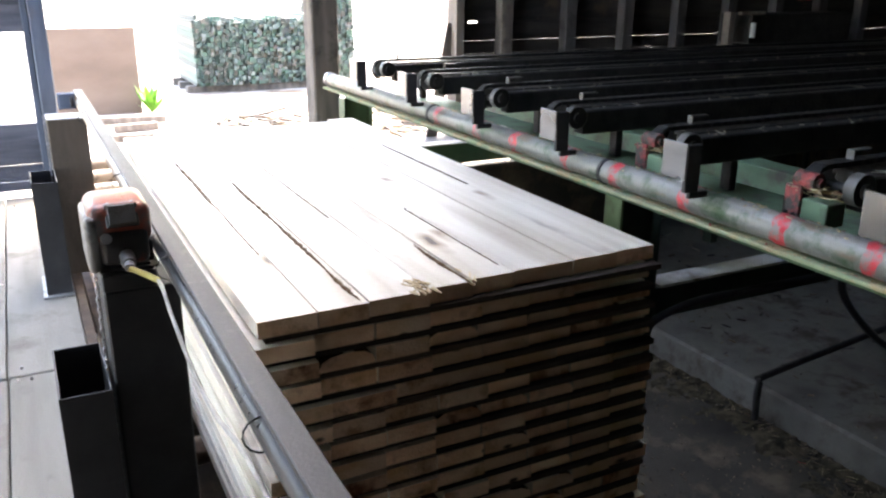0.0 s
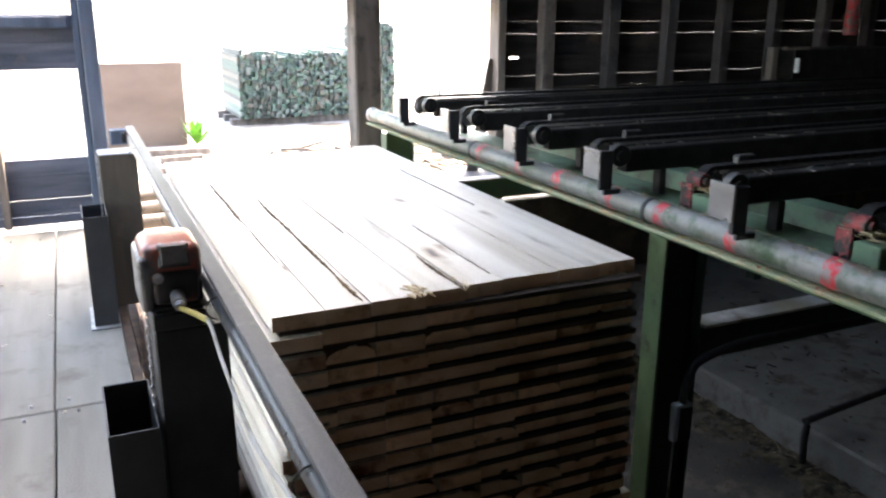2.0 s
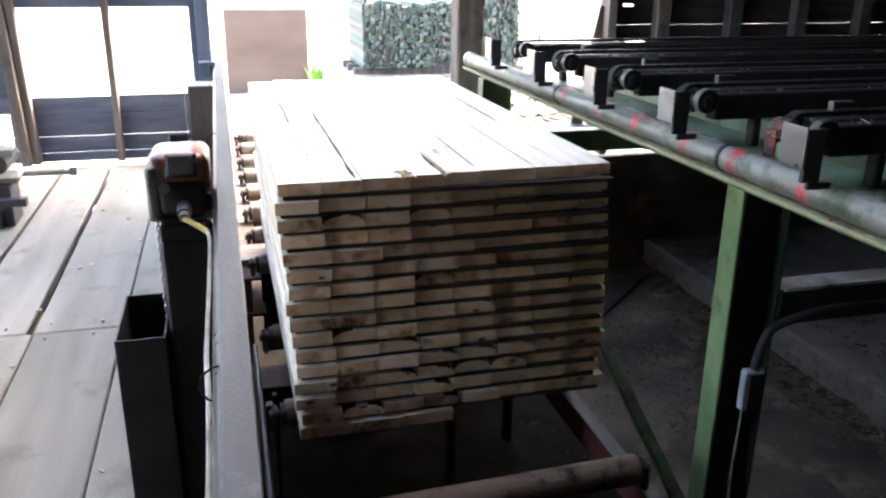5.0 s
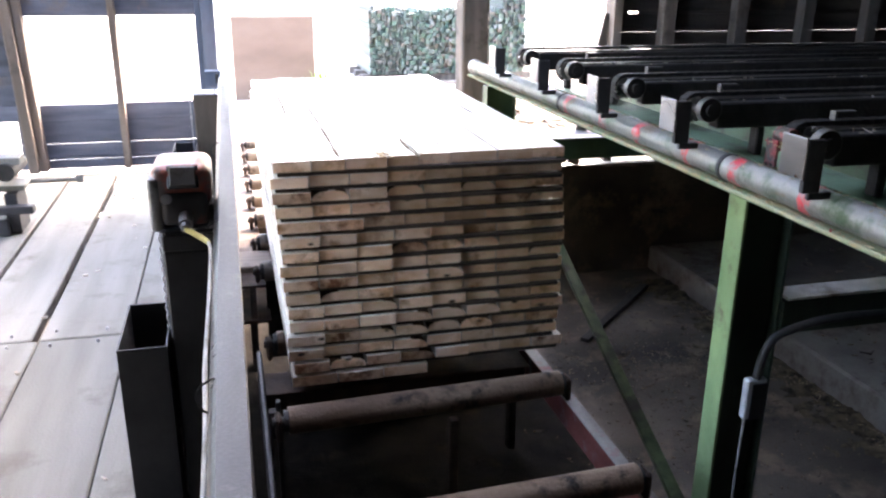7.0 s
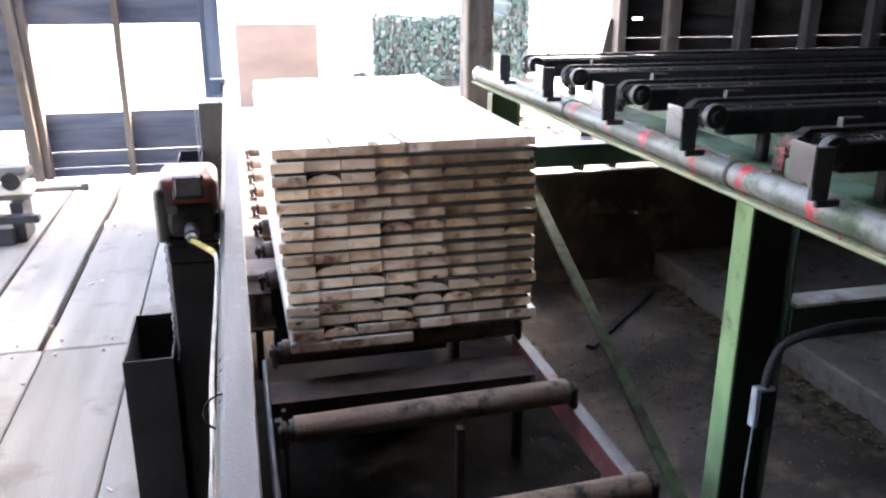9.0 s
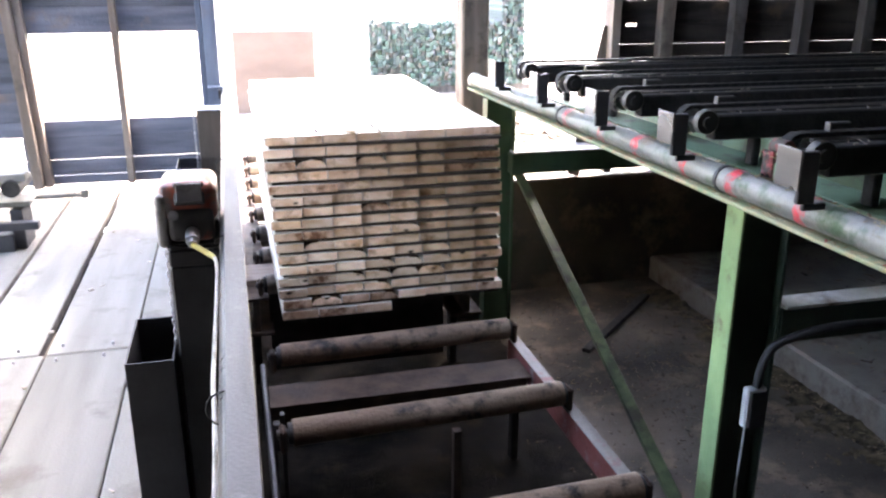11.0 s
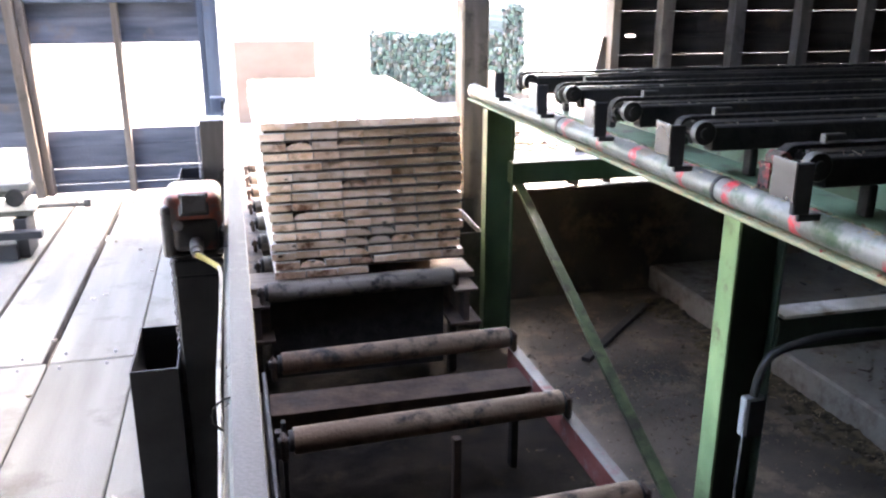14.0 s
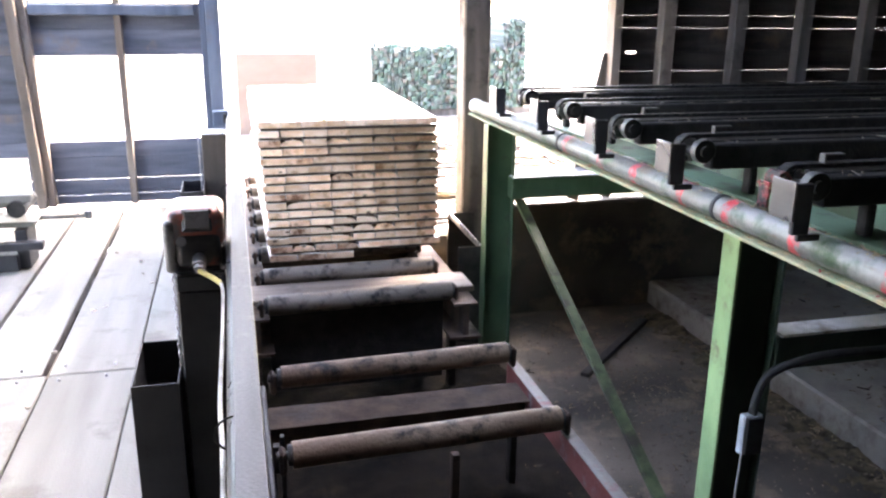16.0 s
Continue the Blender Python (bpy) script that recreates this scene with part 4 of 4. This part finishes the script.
frame_ = thing("conveyor_frame", "mint green steel frame under the chain conveyors", "frame")
simple("long_beam", MINT, frame_, boxes=((2.04, 2.235, 1.2, 7.0, 0.48, 0.62),), bev=0.004)
simple("long_beam", MINT, frame_, boxes=((2.60, 2.74, 1.2, 7.0, 0.46, 0.60),), bev=0.004)
simple("long_beam", DKGREEN, frame_, boxes=((5.0, 5.12, 1.2, 7.0, 0.47, 0.62),), bev=0.004)
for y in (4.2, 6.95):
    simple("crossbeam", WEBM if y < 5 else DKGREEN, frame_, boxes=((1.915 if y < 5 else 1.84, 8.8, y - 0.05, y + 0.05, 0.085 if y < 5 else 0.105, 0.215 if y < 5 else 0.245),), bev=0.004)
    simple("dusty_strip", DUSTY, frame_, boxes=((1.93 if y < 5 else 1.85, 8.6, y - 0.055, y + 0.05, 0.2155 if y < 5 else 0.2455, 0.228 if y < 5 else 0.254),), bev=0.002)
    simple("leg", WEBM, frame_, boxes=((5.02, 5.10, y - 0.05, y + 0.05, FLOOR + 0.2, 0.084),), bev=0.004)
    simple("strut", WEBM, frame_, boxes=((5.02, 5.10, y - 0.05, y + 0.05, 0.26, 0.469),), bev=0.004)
# unseen planks, added behind the crossbeam to keep sky light off the pit floor
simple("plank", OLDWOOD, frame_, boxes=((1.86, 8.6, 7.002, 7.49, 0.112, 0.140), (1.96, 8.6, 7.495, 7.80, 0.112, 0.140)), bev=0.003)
bm = bmesh.new()
p0, p1 = Vector((1.905, 6.95, 0.10)), Vector((1.90, 4.42, FLOOR))
d = p1 - p0
box(bm, -0.012, 0.012, -0.032, 0.032, 0, d.length, bev=0.003)
bm.transform(Matrix.Translation(p0) @ d.to_track_quat("Z", "X").to_matrix().to_4x4())
part("brace", bm, BRACEG, frame_)

# switch box and cable on the leg
ob = thing("switch_box", "small grey steel switch box on the frame leg", "switch box")
simple("case", MOTORCASE, ob, boxes=((1.78, 1.86, 4.10, 4.135, -0.22, -0.06),), bev=0.006)
simple("lid", BLACK, ob, boxes=((1.7995, 1.8605, 4.096, 4.0995, -0.22, -0.075),), bev=0.001)
ob = thing("power_cable", "black rubber cable looping into the switch box", "cable")
bm = bmesh.new()
tube(bm, smooth_path([(1.825, 4.118, -0.065), (1.83, 4.11, 0.02), (1.86, 4.10, 0.10), (1.95, 4.09, 0.14), (2.1, 4.08, 0.165), (2.4, 4.08, 0.16), (3.2, 4.08, 0.15)]), 0.016, 12)
part("sheath", bm, BLACKRUBBER, ob, smooth=True)
ob = thing("power_cable", "thin cream cable running down the leg", "cable")
bm = bmesh.new()
tube(bm, smooth_path([(1.80, 4.12, -0.225), (1.795, 4.12, -0.5), (1.805, 4.12, -0.8), (1.80, 4.12, FLOOR + 0.01)]), 0.0045, 8)
part("sheath", bm, CABLE, ob, smooth=True)

# ---------------------------------------------------------------- outside
bm = bmesh.new()
box(bm, 0.125, 1.235, 13.6, 13.62, GROUND - 0.02, 0.69, bev=0.003)
tagged(part("plywood_sheet", bm, PLY), "brown plywood sheet standing upright in the yard", "plywood sheet")


END_SHADES = [(0.0, (0.030, 0.060, 0.045)), (0.16, (0.048, 0.096, 0.066)), (0.34, (0.102, 0.132, 0.111)), (0.46, (0.036, 0.045, 0.036)), (0.62, (0.078, 0.114, 0.090)), (0.74, (0.096, 0.087, 0.069)), (0.84, (0.150, 0.168, 0.150)), (0.90, (0.024, 0.042, 0.033))]
ENDS = island_mat("painted_timber_ends", END_SHADES)
END_ONE = island_mat("painted_timber_end", END_SHADES, single=True)
pile = thing("timber_pile", "pile of timbers with green and white painted ends", "timber pile")
r2 = random.Random(3)
verts, faces = [], []


def block(x0, x1, y0, y1, z0, z1):
    b = len(verts)
    verts.extend([(x0, y0, z0), (x1, y0, z0), (x1, y1, z0), (x0, y1, z0), (x0, y0, z1), (x1, y0, z1), (x1, y1, z1), (x0, y1, z1)])
    faces.extend([tuple(b + k for k in f) for f in ((0, 1, 5, 4), (1, 2, 6, 5), (2, 3, 7, 6), (3, 0, 4, 7), (4, 5, 6, 7), (3, 2, 1, 0))])


x = 2.25
while x < 4.85:
    w = r2.uniform(0.03, 0.075)
    top = (0.66 if x < 4.4 else 1.08) + r2.uniform(-0.06, 0.05)
    z = -0.30
    while z < top:
        h = r2.uniform(0.03, 0.085)
        f = r2.uniform(0, 0.10)
        if x < 3.0:
            bm = bmesh.new()
            box(bm, x, x + w - 0.006, 15.0 + f, 16.6, z, z + h - 0.006)
            part("timber", bm, END_ONE, pile)
        else:
            block(x, x + w - 0.006, 15.0 + f, 16.6, z, z + h - 0.006)
        z += h
    x += w
me = bpy.data.meshes.new("timber_pile")
me.from_pydata(verts, [], faces)
me.materials.append(ENDS)
rest = new("timber_rest", me)
rest.parent = pile
tagged(rest, kind="stuff")
ob = thing("timber_bearers", "brown bearers under the timber pile", "bearer")
for k in range(3):
    bm = bmesh.new()
    box(bm, 2.1, 5.0, 15.1 + 0.6 * k, 15.25 + 0.6 * k, GROUND - 0.05, -0.301, bev=0.01)
    part("bearer", bm, POSTWOOD, ob)
bm = bmesh.new()
cyl(bm, (1.46, 13.0, GROUND - 0.05), (1.46, 13.0, 3.6), 0.035, 14)
tagged(part("yard_pole", bm, WHITE, smooth=True), "pale slim upright pole in the yard", "pole")
ob = thing("weed_plant", "small bright green weed beside the plywood", "plant", at=(1.34, 13.5, GROUND))
for k in range(46):
    bm = bmesh.new()
    a, el, ln = r2.uniform(0, 6.28), r2.uniform(0.5, 1.4), r2.uniform(0.18, 0.48)
    d = Vector((math.cos(a) * math.cos(el), math.sin(a) * math.cos(el), math.sin(el)))
    sd = d.cross(Vector((0, 0, 1))).normalized() * 0.032
    q = [bm.verts.new(v) for v in (Vector((0, 0, 0)), d * ln * 0.5 + sd, d * ln, d * ln * 0.5 - sd)]
    bm.faces.new(q)
    bmesh.ops.solidify(bm, geom=bm.faces[:], thickness=0.002)
    part("leaf", bm, LEAF, ob)

bm = bmesh.new()
cyl(bm, (1.40, 12.3, GROUND), (1.30, 12.1, 2.6), 0.026, 12, r2=0.02)
tagged(part("leaning_pole", bm, MOTORCASE, smooth=True), "slim pale grey pole standing in the yard", "pole")

for x0, x1, y, a in ((0.55, 1.40, 12.75, -9), (0.55, 1.28, 11.5, -6), (0.72, 1.22, 12.2, 4)):
    bm = bmesh.new()
    box(bm, (x0 - x1) / 2, (x1 - x0) / 2, -0.05, 0.05, 0, 0.085, bev=0.006)
    bm.transform(Matrix.Translation(((x0 + x1) / 2, y, GROUND + 0.0)) @ Matrix.Rotation(radians(a), 4, "Z"))
    tagged(part("sleeper", bm, STUDWOOD), "grey weathered timber sleeper lying on the yard", "sleeper", group="yard sleepers")

# loose boards left in the yard
r4 = random.Random(77)
for k in range(16):
    ln, w = r4.uniform(1.2, 2.6), r4.uniform(0.09, 0.17)
    bm = bmesh.new()
    box(bm, -ln / 2, ln / 2, -w / 2, w / 2, 0, 0.03, bev=0.004)
    bm.transform(Matrix.Translation((r4.uniform(2.1, 3.6), 8.4 + 0.21 * k, GROUND + 0.03 + 0.012 * (k % 3))) @ Matrix.Rotation(r4.gauss(0.06, 0.10), 4, "Z"))
    tagged(part("yard_board", bm, STUDDARK if k % 3 == 0 else STUDWOOD), "weathered grey-brown board lying on the gravel yard", "board", group="yard boards")

# ---------------------------------------------------------------- smaller things inside
bm = bmesh.new()
box(bm, -0.05, 0.05, -0.012, 0.012, 0, 1.16, bev=0.003)
bm.transform(Matrix.Translation((2.642, 7.735, -0.126)) @ Matrix.Rotation(radians(12), 4, "Y"))
tagged(part("leaning_board", bm, STUDWOOD), "brown board leaning in the wall opening", "board")

ob = thing("control_cabinet", "black control cabinet with a pale frame behind the conveyors", "cabinet")
simple("case", GREASE, ob, boxes=((5.50, 6.80, 7.2, 7.55, 0.82, 1.07),), bev=0.01)
simple("frame", STUDWOOD, ob, boxes=((5.28, 5.34, 7.22, 7.30, 0.82, 1.09), (5.341, 5.62, 7.15, 7.198, 1.07, 1.095)), bev=0.004)
simple("shelf", STUDWOOD, ob, boxes=((5.1, 5.7, 7.1, 7.19, 0.78, 0.815),), bev=0.004)
bm = bmesh.new()
cyl(bm, (5.50, 7.16, 0.88), (5.50, 7.16, 1.0), 0.022, 14)
part("glass_tube", bm, WHITE, ob, smooth=True)
for x, yy in ((5.3, 7.24), (6.7, 7.4)):
    simple("leg", GREASE, ob, boxes=((x - 0.02, x + 0.02, yy - 0.02, yy + 0.02, FLOOR + 0.2, 0.779 if x < 6 else 0.819),), bev=0.002)

ob = thing("fire_extinguisher", "red fire extinguisher hung on a wall stud", "extinguisher")
bm = bmesh.new()
cyl(bm, (6.60, 7.60, 1.17), (6.60, 7.60, 1.55), 0.06, 18)
part("bottle", bm, RED, ob, smooth=True)
bm = bmesh.new()
cyl(bm, (6.60, 7.60, 1.5505), (6.60, 7.60, 1.62), 0.02, 12)
box(bm, 6.585, 6.615, 7.655, 7.70, 1.3, 1.36)
part("valve", bm, BLACK, ob, smooth=True)

ob = thing("timber_trestle", "pale slats and rollers on a black steel trestle", "trestle")
for k, (z, y, ln, mm) in enumerate(((0.36, 6.35, -0.99, DECKWOOD), (0.315, 6.42, -1.02, DECKWOOD), (0.26, 6.33, -0.97, FRESH), (0.215, 6.40, -1.0, DECKWOOD), (0.36, 6.5, -1.05, FRESH))):
    simple("slat", mm, ob, boxes=((-2.3, ln, y - 0.05, y + 0.045, z, z + 0.04),), bev=0.004)
for x in (-1.06, -1.9):
    bm = bmesh.new()
    cyl(bm, (x, 6.27, 0.33), (x, 6.56, 0.33), 0.045, 18)
    part("roller_end", bm, GREASE, ob, smooth=True)
    simple("upright", BLACK, ob, boxes=((x - 0.03, x + 0.03, 6.30, 6.5, 0.005, 0.214),), bev=0.004)
simple("foot", BLACK, ob, boxes=((-2.2, -0.94, 6.20, 6.26, 0.13, 0.17),), bev=0.004)
simple("base", BLACK, ob, boxes=((-2.2, -1.08, 6.265, 6.55, 0.0, 0.09),), bev=0.006)
bm = bmesh.new()
tube(bm, [(-1.02, 6.45, 0.24), (-0.75, 6.47, 0.235)], 0.012, 10)
cyl(bm, (-0.75, 6.47, 0.22), (-0.75, 6.47, 0.26), 0.018, 10)
part("lever", bm, DECKWOOD, ob, smooth=True)

# debris
def scatter(name, label, n, fn, material, seed, ln=(0.02, 0.08), th=(0.002, 0.006)):
    r = random.Random(seed)
    v, f = [], []
    for _ in range(n):
        px, py, pz = fn(r)
        a, l, w = r.uniform(0, math.pi), r.uniform(*ln) / 2, r.uniform(*th)
        e = r.uniform(-0.15, 0.15)
        d, s = Vector((math.cos(a), math.sin(a), e)) * l, Vector((-math.sin(a), math.cos(a), 0)) * w
        b = len(v)
        c = Vector((px, py, pz + w + abs(e) * l))
        for q in (c - d - s, c - d + s, c + d + s * 0.6, c + d - s * 0.6):
            v.extend([tuple(q - Vector((0, 0, w * 0.6))), tuple(q + Vector((0, 0, w * 0.6)))])
        f.extend([tuple(b + k for k in q) for q in ((0, 2, 4, 6), (1, 7, 5, 3), (0, 1, 3, 2), (2, 3, 5, 4), (4, 5, 7, 6), (6, 7, 1, 0))])
    me = bpy.data.meshes.new(name)
    me.from_pydata(v, [], f)
    me.materials.append(material)
    return tagged(new(name, me), label, "debris", kind="stuff")


CHIPS = island_mat("wood_chips", [(0.0, (0.14, 0.105, 0.068)), (0.3, (0.07, 0.05, 0.035)), (0.5, (0.22, 0.165, 0.10)), (0.85, (0.03, 0.024, 0.018))], 0.9)
PALE = island_mat("pale_chips", [(0.0, (0.40, 0.36, 0.29)), (0.5, (0.28, 0.24, 0.18)), (0.8, (0.5, 0.46, 0.39))], 0.85)
CRUMB = island_mat("sawdust_crumbs", [(0.0, (0.16, 0.12, 0.08)), (0.5, (0.10, 0.075, 0.05)), (0.8, (0.26, 0.21, 0.15))], 0.9)
STRAW = island_mat("straw", [(0.0, (0.45, 0.36, 0.20)), (0.5, (0.34, 0.24, 0.12)), (0.8, (0.55, 0.46, 0.28)), (0.92, (0.4, 0.05, 0.05))], 0.8)


def floor_spot(r):
    while True:
        x, y = r.uniform(1.4, 3.34), r.uniform(2.2, 7.5)
        if r.random() < 0.25 + 0.75 * max(0.0, noise.noise((x * 1.4, y * 1.4, 3.0)) + 0.25):
            return x, y, FLOOR


# sawdust litter coloured near black, painting the pit's shade below the rollers
SHADED_SAWDUST = mat("shade_dark_sawdust", (0.006, 0.005, 0.004), (0.018, 0.014, 0.010), (9, 9, 9), 0.95, bump=0.8, fine=120, dirt=(0.034, 0.025, 0.015), dirt_at=0.64, dirt_scale=5, spec=0.1)
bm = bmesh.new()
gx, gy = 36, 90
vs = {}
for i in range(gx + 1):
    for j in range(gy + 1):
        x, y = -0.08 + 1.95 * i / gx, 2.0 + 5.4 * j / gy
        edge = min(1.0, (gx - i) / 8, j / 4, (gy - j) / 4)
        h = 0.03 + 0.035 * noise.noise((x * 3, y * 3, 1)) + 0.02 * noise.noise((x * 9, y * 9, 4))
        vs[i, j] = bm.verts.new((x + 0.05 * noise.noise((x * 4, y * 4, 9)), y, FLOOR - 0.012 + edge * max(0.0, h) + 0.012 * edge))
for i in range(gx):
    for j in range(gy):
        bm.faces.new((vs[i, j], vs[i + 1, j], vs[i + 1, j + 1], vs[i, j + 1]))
tagged(part("sawdust_bed", bm, SHADED_SAWDUST, smooth=True), "sawdust and bark under the roller conveyor, coloured near black for the pit's shade", "sawdust", kind="stuff")
for x, y, ln, a in ((0.45, 4.35, 0.5, 20), (0.9, 3.6, 0.6, -35), (0.35, 3.3, 0.4, 70), (0.8, 4.9, 0.35, 10)):
    bm = bmesh.new()
    box(bm, -ln / 2, ln / 2, -0.02, 0.02, 0, 0.018, bev=0.003)
    bm.transform(Matrix.Translation((x, y, FLOOR + 0.062)) @ Matrix.Rotation(radians(a), 4, "Z"))
    tagged(part("scrap_batten", bm, LATH), "dirty scrap batten lying in the sawdust", "batten", group="scrap battens")
DRIFT = mat("swept_floor_dirt", (0.045, 0.036, 0.022), (0.12, 0.098, 0.062), (14, 14, 14), 0.95, bump=0.9, fine=150, dirt=(0.02, 0.016, 0.011), dirt_at=0.55, dirt_scale=11, spec=0.1)
bm = bmesh.new()
vs = {}
for i in range(19):
    for j in range(161):
        x, y = 2.75 + 0.6 * i / 18, 2.4 + 5.0 * j / 160
        lump = 0.03 * noise.noise((x * 7, y * 7, 2)) + 0.02 * noise.noise((x * 19, y * 19, 5)) + 0.012 * noise.noise((x * 45, y * 45, 8))
        rise = (i / 18) ** 2 * (0.5 + 0.5 * noise.noise((y * 1.7, 0, 3)))
        vs[i, j] = bm.verts.new((x, y, FLOOR - 0.012 + 0.055 * rise + min(1.0, i / 4) * max(-0.008, lump) * (0.35 + 0.65 * i / 18)))
for i in range(18):
    for j in range(160):
        bm.faces.new((vs[i, j], vs[i + 1, j], vs[i + 1, j + 1], vs[i, j + 1]))
tagged(part("dirt_drift", bm, DRIFT, smooth=True), "lumpy brown dirt and bark drift along the foot of the kerb", "dirt", kind="stuff")
scatter("bark_litter", "bark and wood chips littering the concrete floor", 2600, floor_spot, CHIPS, 5, (0.003, 0.02), (0.0012, 0.004))




def kerb_foot(r):
    y = r.uniform(2.6, 6.8)
    k = 0.35 + 0.65 * max(0.0, noise.noise((0.3, y * 1.1, 8.0)) + 0.3)
    return 3.355 - abs(r.gauss(0, 0.16)) * k, y, FLOOR + max(0.0, r.gauss(0.004, 0.006))


scatter("straw_litter", "bark slivers swept against the foot of the kerb", 1500, kerb_foot, CHIPS, 52, (0.006, 0.05), (0.001, 0.005))
scatter("straw_litter", "pale straw slivers at the foot of the kerb", 90, kerb_foot, STRAW, 53, (0.01, 0.12), (0.001, 0.002))
scatter("wood_chip_litter", "pale sawdust crumbs in a patch on the concrete floor", 900, lambda r: (r.gauss(2.6, 0.26), r.gauss(5.95, 0.45), FLOOR), CRUMB, 54, (0.003, 0.022), (0.001, 0.004))
scatter("bark_litter", "chips and splinters strewn on the kerb slab", 420, lambda r: (r.uniform(3.4, 5.5), r.uniform(2.5, 7.4), FLOOR + 0.2), CHIPS, 6, (0.01, 0.07), (0.002, 0.006))
scatter("straw_litter", "wood slivers and sawdust caught on the stop rail", 800, lambda r: (r.uniform(1.635, 1.70), r.uniform(2.3, 6.9), 0.729), STRAW, 8, (0.006, 0.05), (0.0012, 0.004))
scatter("straw_litter", "splinters caught in the red conveyor brackets", 90, lambda r: (r.uniform(1.77, 1.86), r.choice((3.38, 4.05)) + r.uniform(-0.03, 0.11), r.uniform(0.775, 0.80)), STRAW, 21, (0.03, 0.09), (0.001, 0.003))
for x0, y0, x1, y1 in ((1.66, 3.02, 1.635, 3.36), (1.68, 3.75, 1.65, 3.9), (1.67, 4.22, 1.66, 4.4), (1.69, 4.9, 1.65, 5.02)):
    bm = bmesh.new()
    tube(bm, smooth_path([(x0, y0, 0.735), ((x0 + x1) / 2 + 0.008, (y0 + y1) / 2, 0.742), (x1, y1, 0.737)], 5), 0.004, 6)
    tagged(part("wood_sliver", bm, FRESH, smooth=True), "pale wood sliver lying on the stop rail", "sliver", group="slivers")
scatter("wood_chip_litter", "pale wood chips lying on the plank deck", 26, lambda r: (r.uniform(-1.4, -0.14), r.uniform(3.0, 7.2), 0.004), PALE, 41, (0.008, 0.026), (0.003, 0.007))


scatter("straw_litter", "slivers and scraps lying on the chain conveyor beams", 150, lambda r: (2.0 + 4 * r.random() ** 1.5, r.choice((3.38, 4.05, 4.715, 5.33, 6.02)) + r.uniform(-0.04, 0.018), 0.835), PALE, 61, (0.01, 0.07), (0.001, 0.004))


def on_pipe(r):
    a, y = r.gauss(1.5, 0.35), r.uniform(2.3, 6.8)
    return PX + (PR + 0.001) * math.cos(a), y, PZ + (PR + 0.001) * math.sin(a) - 0.001


scatter("straw_litter", "slivers and bark crumbs lying on the stop pipe", 170, on_pipe, STRAW, 31, (0.004, 0.022), (0.001, 0.003))
scatter("bark_litter", "bark crumbs lying along the stop rail", 500, lambda r: (r.uniform(1.632, 1.70), r.uniform(2.3, 6.9), 0.730), CHIPS, 33, (0.006, 0.04), (0.002, 0.005))
scatter("straw_litter", "fine sawdust along the front of the ledge", 260, lambda r: (r.uniform(1.554, 1.572), r.uniform(2.3, 6.9), 0.681), STRAW, 9, (0.004, 0.02), (0.001, 0.003))
scatter("straw_litter", "bark strips lying on the outdoor ground", 300, lambda r: (r.uniform(1.9, 4.5), r.uniform(8.2, 12.5), GROUND + 0.03), CHIPS, 11, (0.1, 0.6), (0.01, 0.03))
bm = bmesh.new()
box(bm, -0.61, 0.61, -0.03, 0.03, 0, 0.03, bev=0.004)
bm.transform(Matrix.Translation((2.69, 6.88, FLOOR + 0.001)) @ Matrix.Rotation(radians(43.7), 4, "Z"))
tagged(part("floor_stick", bm, GREASE), "dark wooden stick lying on the concrete floor", "stick")
ob = thing("pipe_brace", "bent black steel brace over the kerb", "brace")
bm = bmesh.new()
tube(bm, smooth_path([(3.30, 4.75, FLOOR + 0.02), (3.30, 4.75, -0.80), (3.45, 4.77, -0.77), (4.9, 4.85, -0.70)], 4), 0.02, 10)
part("bar", bm, GREASE, ob, smooth=True)
ob = thing("floor_conduit", "grey conduit rising from the floor", "conduit")
bm = bmesh.new()
tube(bm, smooth_path([(2.98, 3.62, FLOOR), (2.985, 3.62, -0.6), (2.97, 3.62, -0.1), (2.6, 3.62, 0.05), (2.3, 3.62, 0.3), (2.26, 3.62, 0.479)], 5), 0.014, 10)
part("pipe", bm, CONDUIT, ob, smooth=True)
ob = thing("boot_step", "ribbed grey steel step beside the timber post", "step")
for k in range(9):
    simple("rib", STEEL, ob, boxes=((1.56 + 0.02 * k, 1.574 + 0.02 * k, 7.2, 7.47, -0.16 - 0.022 * k, -0.12 - 0.022 * k),), bev=0.003)
simple("side", GREASE, ob, boxes=((1.55, 1.75, 7.471, 7.49, FLOOR, -0.12), (1.55, 1.75, 7.18, 7.199, FLOOR, -0.3)), bev=0.003)


# ---------------------------------------------------------------- what moves
PACK_ROWS = ((0, 3.498), (0.5, 3.495), (1, 3.566), (1.5, 3.675), (2, 3.794), (2.5, 3.893), (3, 3.981), (3.5, 4.079), (4, 4.172), (4.5, 4.255), (7, 4.788), (7.5, 4.886), (8, 4.983), (8.5, 5.078), (9, 5.179), (11.5, 5.733), (12, 5.856), (12.5, 5.971), (13, 6.093), (13.5, 6.222), (14, 6.354), (14.5, 6.500), (15, 6.632), (15.5, 6.786), (16, 6.950))


def motions():
    walk(pack, [(t, pose(0, y, BOTTOM_Z)) for t, y in PACK_ROWS])


motions()
